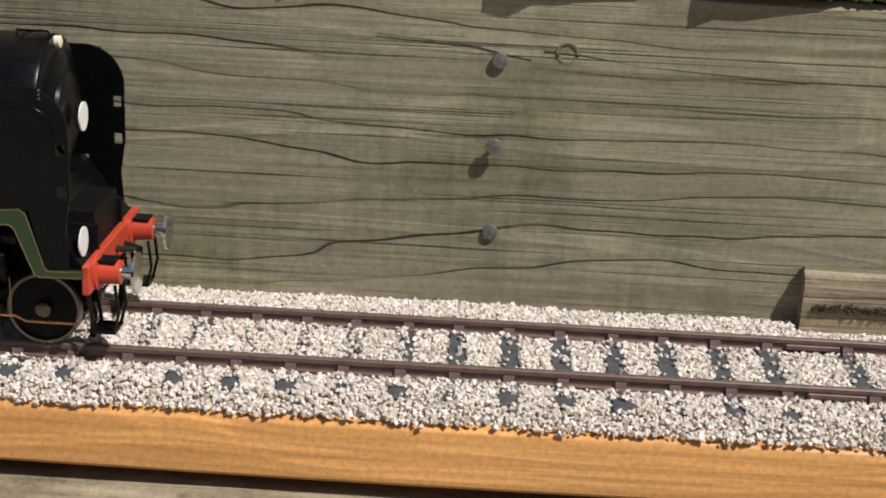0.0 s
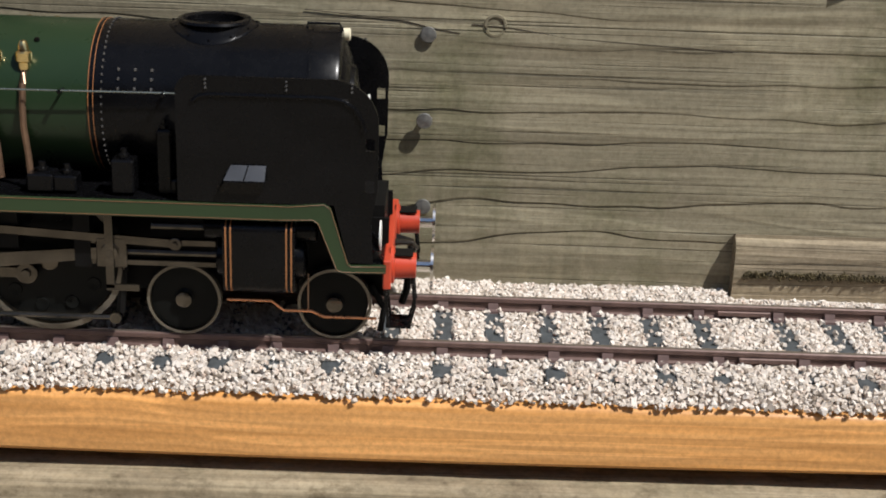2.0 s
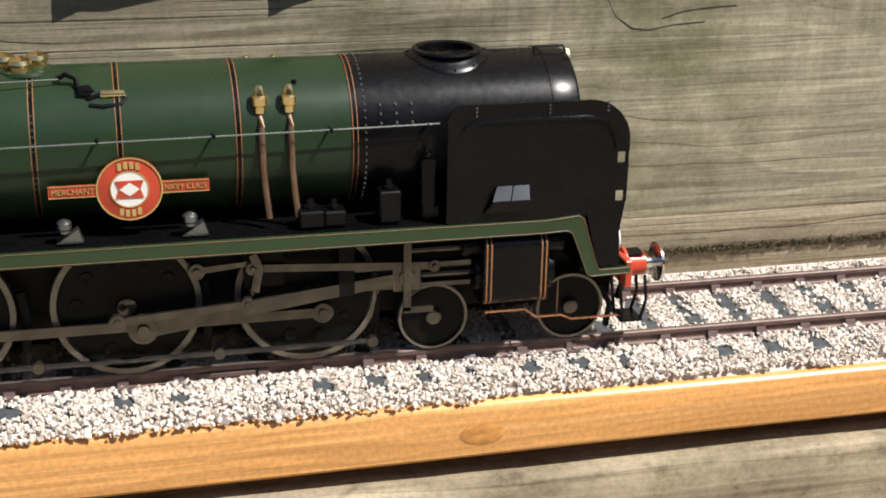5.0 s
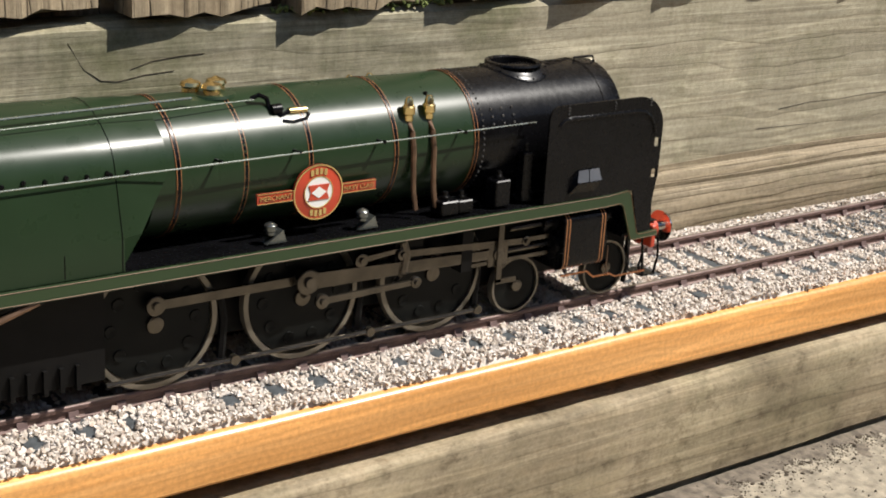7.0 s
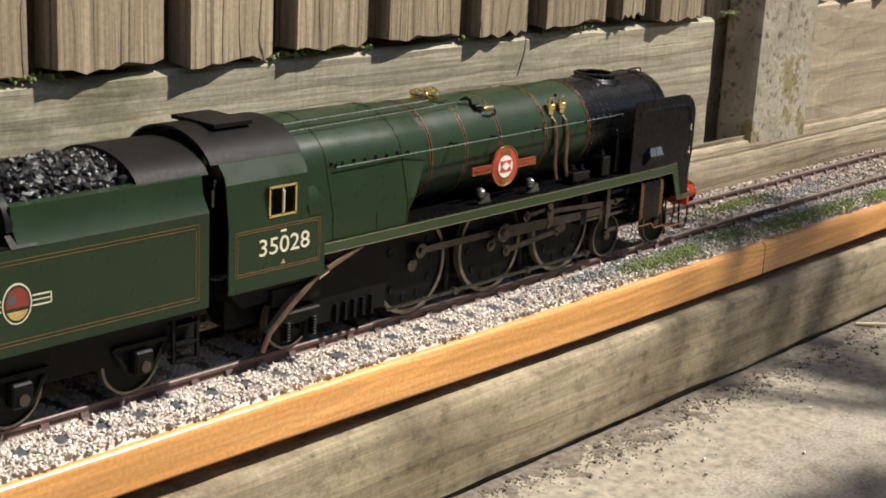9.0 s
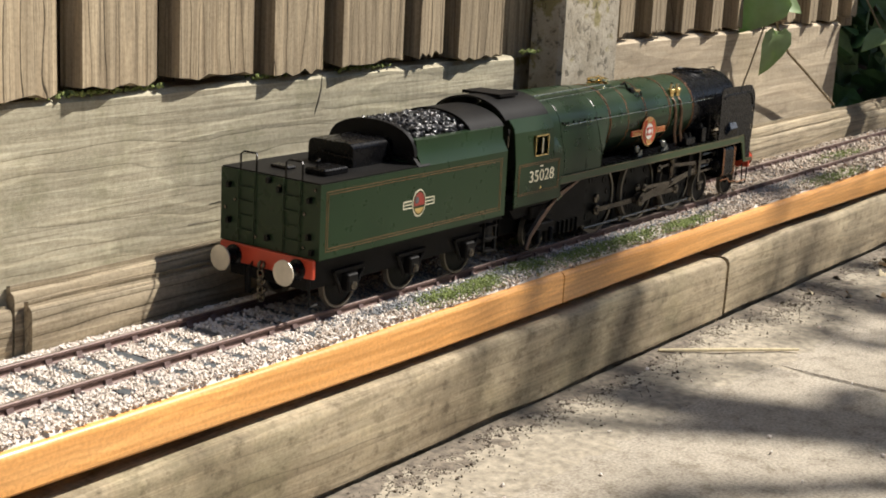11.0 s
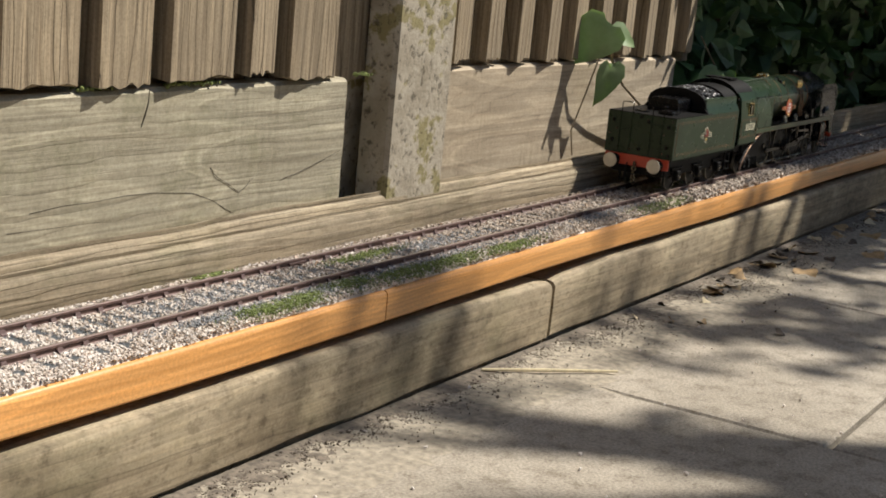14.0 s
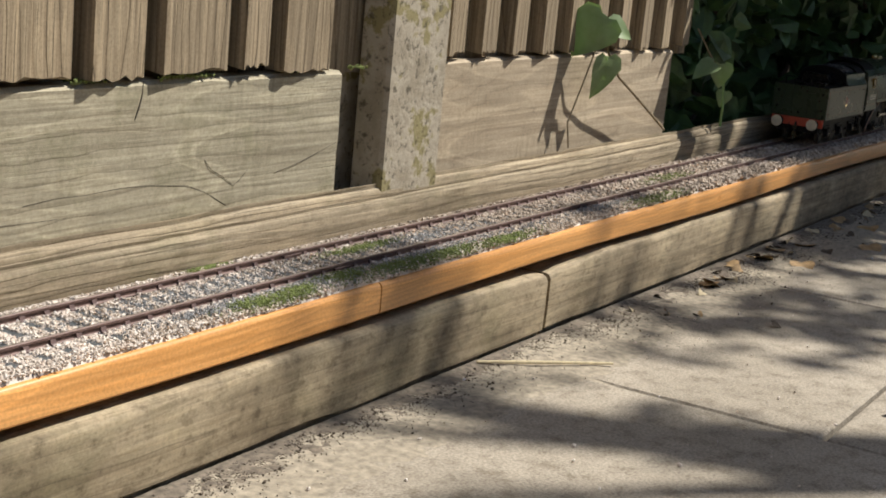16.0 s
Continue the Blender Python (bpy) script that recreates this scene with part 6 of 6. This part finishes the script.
def litter():
    rnd = random.Random(4)
    st = Shape().tube([(1.211, -0.060, GROUND + 0.003), (1.255, -0.104, GROUND + 0.0035), (1.304, -0.146, GROUND + 0.0022)], [0.0013, 0.0016, 0.0011], 7)
    tagged(part("straw", st, STRAWM), "pale dry stalk lying on the paving", "dry stalk")
    r = np.random.RandomState(3)
    drift("sandy_dirt", 0.0072, 0.045, 0.085, 0.0009, DUSTM, "film of sandy dirt on the paving beside the beam", 4)
    drift("soil_drift", 0.0032, 0.015, 0.030, 0.0019, SOILM, "thin drift of dark soil along the foot of the beam", 2)
    n = 26000
    x = r.uniform(0.2, 2.6, n)
    wide = np.array([max(0.0, noise.noise((a * 6, 4, 4)) + 0.25) for a in x])
    y = BEAM_Y - np.abs(r.normal(0, 1, n)) * (0.009 + 0.024 * wide + 0.03 * (x > 1.5) * wide) * np.where(r.rand(n) < 0.12, 1.9, 0.8) - 0.0005
    heap("soil_crumbs", np.stack([x, y, np.full(n, GROUND + 0.0006)], -1), r.uniform(0.0003, 0.0008, n) * (1 + 1.4 * (r.rand(n) < 0.04)), DIRTM, "dark soil crumbs along the foot of the beam", "soil", seed=3)
    n = 500
    x, y = r.uniform(0.4, 2.4, n), r.uniform(-0.9, -0.07, n)
    heap("grit", np.stack([x, y, np.full(n, GROUND + 0.0005)], -1), r.uniform(0.0006, 0.002, n), STONE, "pale and dark grit on the paving", "grit", seed=5)
    for x, y, s in ((1.57, -0.204, 0.012), (1.88, -0.078, 0.035), (1.81, -0.075, 0.026), (1.675, -0.09, 0.022), (1.90, -0.13, 0.03), (2.02, -0.10, 0.028), (2.1, -0.16, 0.03), (1.95, -0.08, 0.025), (1.36, -0.38, 0.012), (2.25, -0.12, 0.03)):
        lf = tagged(part("dead_leaf", leaf_shape(s, 0.5, rnd), DEADLEAF if s > 0.013 else BARKM), "dry curled brown leaf on the paving", "dead leaf", group="fallen leaves")
        lf.matrix_world = pose(x, y, GROUND + 0.003, rnd.uniform(-15, 15), rnd.uniform(-15, 15), rnd.uniform(0, 360))

    for k in range(46):
        x, s = rnd.uniform(1.5, 2.5), rnd.uniform(0.006, 0.02)
        lf = tagged(part("dead_leaf", leaf_shape(s, rnd.uniform(0.2, 0.8), rnd), rnd.choice((DEADLEAF, DEADLEAF, BARKM, STRAWM))), "small dry leaf scrap swept against the beam", "dead leaf", group="fallen leaves")
        lf.matrix_world = pose(x, BEAM_Y - 0.012 - abs(rnd.gauss(0, 0.03)), GROUND + 0.003, rnd.uniform(-35, 35), rnd.uniform(-35, 35), rnd.uniform(0, 360))
    tw = thing("dry_twig", "withered orange-brown leaf stalk lying at the ledge foot", "dead leaf")
    part("blade", leaf_shape(0.011, 0.15, rnd), paint("orange_dead_leaf", (0.42, 0.17, 0.04), 0.7, 0, 0.3, 200), tw)
    part("stalk", Shape().tube([(-0.001, 0.0, 0.0005), (0.0, -0.008, 0.002), (0.001, -0.016, 0.004)], 0.0007, 6), BARKM, tw)
    tw.matrix_world = pose(0.346, 0.0455, -0.0028, 6, 0, -80)


# ---------- build ----------
paving()
beam("edging_beam", -1.6, 1.3400, BEAMW, "weathered grey sleeper beam below the track", 1)
beam("edging_beam", 1.3490, 4.4, BEAMW, "grey-green sleeper beam beyond the joint", 2, 0.0015)
b1 = base_board(-1.4, BX1 - 0.0008, "orange varnished pine board carrying the track")
b2 = base_board(BX1 + 0.0008, 3.5, "second orange pine board carrying the track")
knot(0.262, BAT_Y + 0.0002, -0.026, 0.006, KNOTM, b1)
knot(1.79, BAT_Y + 0.0002, -0.025, 0.006, KNOTM, b2)
track()
ballast()
fence()
ledges()
vine()
hedge()
leafy("hedge_bush", "dark shaded leafy bush over the track end", "bush", np.array((3.7, -0.1, 0.5)), 0.5, 3000, 0.05, SHADELEAF, 4)
leafy("garden_tree", "leafy tree casting dappled shade on the paving", "tree", np.array((1.78, -0.61, -0.1)) - np.array(SUN) * 3.2, 0.6, 720, 0.04, SHADELEAF, 6, trunk=(3.9, -2.2, GROUND))
# added out of view to keep the sun off the far end
leafy("garden_tree", "dense unseen tree added to shade the far end", "tree", np.array((2.80, 0.02, 0.16)) - np.array(SUN) * 1.8, 0.64, 2000, 0.06, SHADELEAF, 8, trunk=(4.4, -1.2, GROUND))
# added out of view to streak the beam and paving with shade
leafy("garden_shrub", "thin unseen leafy spray added to cast streaks of shade", "shrub", np.array((1.13, -0.15, -0.08)) - np.array(SUN) * 3.6, 0.2, 80, 0.035, SHADELEAF, 9, trunk=(1.9, -1.35, GROUND))
# unseen walls added round the viewer so the paintwork reflects something dark
gw = Shape().box(-6.0, 9.0, -4.3, -4.1, GROUND, 2.1)
tagged(part("wall_south", gw, paint("unseen_wall_brown", (0.16, 0.10, 0.07), 0.9, 0, 0.4, 6, 0.5)), "unseen dark wall added behind the viewer to darken reflections", "wall", kind="structure")
hw = Shape().box(-6.2, -6.0, -4.3, 0.6, GROUND, 2.1)
tagged(part("wall_west", hw, bpy.data.materials["unseen_wall_brown"]), "unseen dark wall added at the side", "wall", kind="structure")
litter()
LOCO, loco_wheels, loco_rods = locomotive()
TEND, tend_wheels = tender()


# ---------- movement ----------
def travel(t):
    """The front bogie's place along the rails, by a smooth curve through the fitted places."""
    ts, xs = [a for a, _ in TX], [b for _, b in TX]
    i = max(0, min(len(ts) - 2, next((k - 1 for k, a in enumerate(ts) if a >= t), len(ts) - 2)))
    slope = lambda k: (xs[min(k + 1, len(xs) - 1)] - xs[max(k - 1, 0)]) / (ts[min(k + 1, len(xs) - 1)] - ts[max(k - 1, 0)])
    h = ts[i + 1] - ts[i]
    u = (t - ts[i]) / h
    return ((2 * u ** 3 - 3 * u * u + 1) * xs[i] + (u ** 3 - 2 * u * u + u) * h * slope(i) + (3 * u * u - 2 * u ** 3) * xs[i + 1] + (u ** 3 - u * u) * h * slope(i + 1))


def motions():
    times = [k / 15 for k in range(241)]
    path = [(t, travel(t)) for t in times]
    x35 = travel(3.5)
    walk(LOCO, [(t, pose(x, 0, 0.0003)) for t, x in path])
    walk(TEND, [(t, pose(x, 0, 0.0003)) for t, x in path])
    for w, r in loco_wheels + tend_wheels:
        place = w.location.copy()
        walk(w, [(t, Matrix.Translation(place) @ Euler((0, (x - x35) / (r * K), 0)).to_matrix().to_4x4()) for t, x in path])
    for sg, coup, con, cross, ecc in loco_rods:
        rows_c, rows_r, rows_x, rows_e = [], [], [], []
        for t, x in path:
            a = radians(158 + (0 if sg < 0 else 90)) + (x - x35) / (RDRV * K)
            px, pz = CRANK * math.sin(a), RDRV + CRANK * math.cos(a)
            rows_c.append((t, pose((DRIVERS[2] + px) * K, sg * 0.95 * K, pz * K)))
            cx, cz = DRIVERS[1] + px, pz
            dz = 1.15 - cz
            dx = math.sqrt(3.4 ** 2 - dz * dz)
            rows_r.append((t, pose(cx * K, sg * 1.06 * K, cz * K, 0, -math.degrees(math.atan2(dz, dx)), 0)))
            rows_x.append((t, pose((cx + dx) * K, sg * 1.02 * K, 1.15 * K)))
            ex, ez = DRIVERS[1] + 0.16 * math.sin(a + 1.6), RDRV + 0.16 * math.cos(a + 1.6)
            tx, tz = -4.42, 0.97
            rows_e.append((t, pose(ex * K, sg * 1.16 * K, ez * K, 0, -math.degrees(math.atan2(tz - ez, tx - ex)), 0)))
        walk(coup, rows_c)
        walk(con, rows_r)
        walk(cross, rows_x)
        walk(ecc, rows_e)


motions()
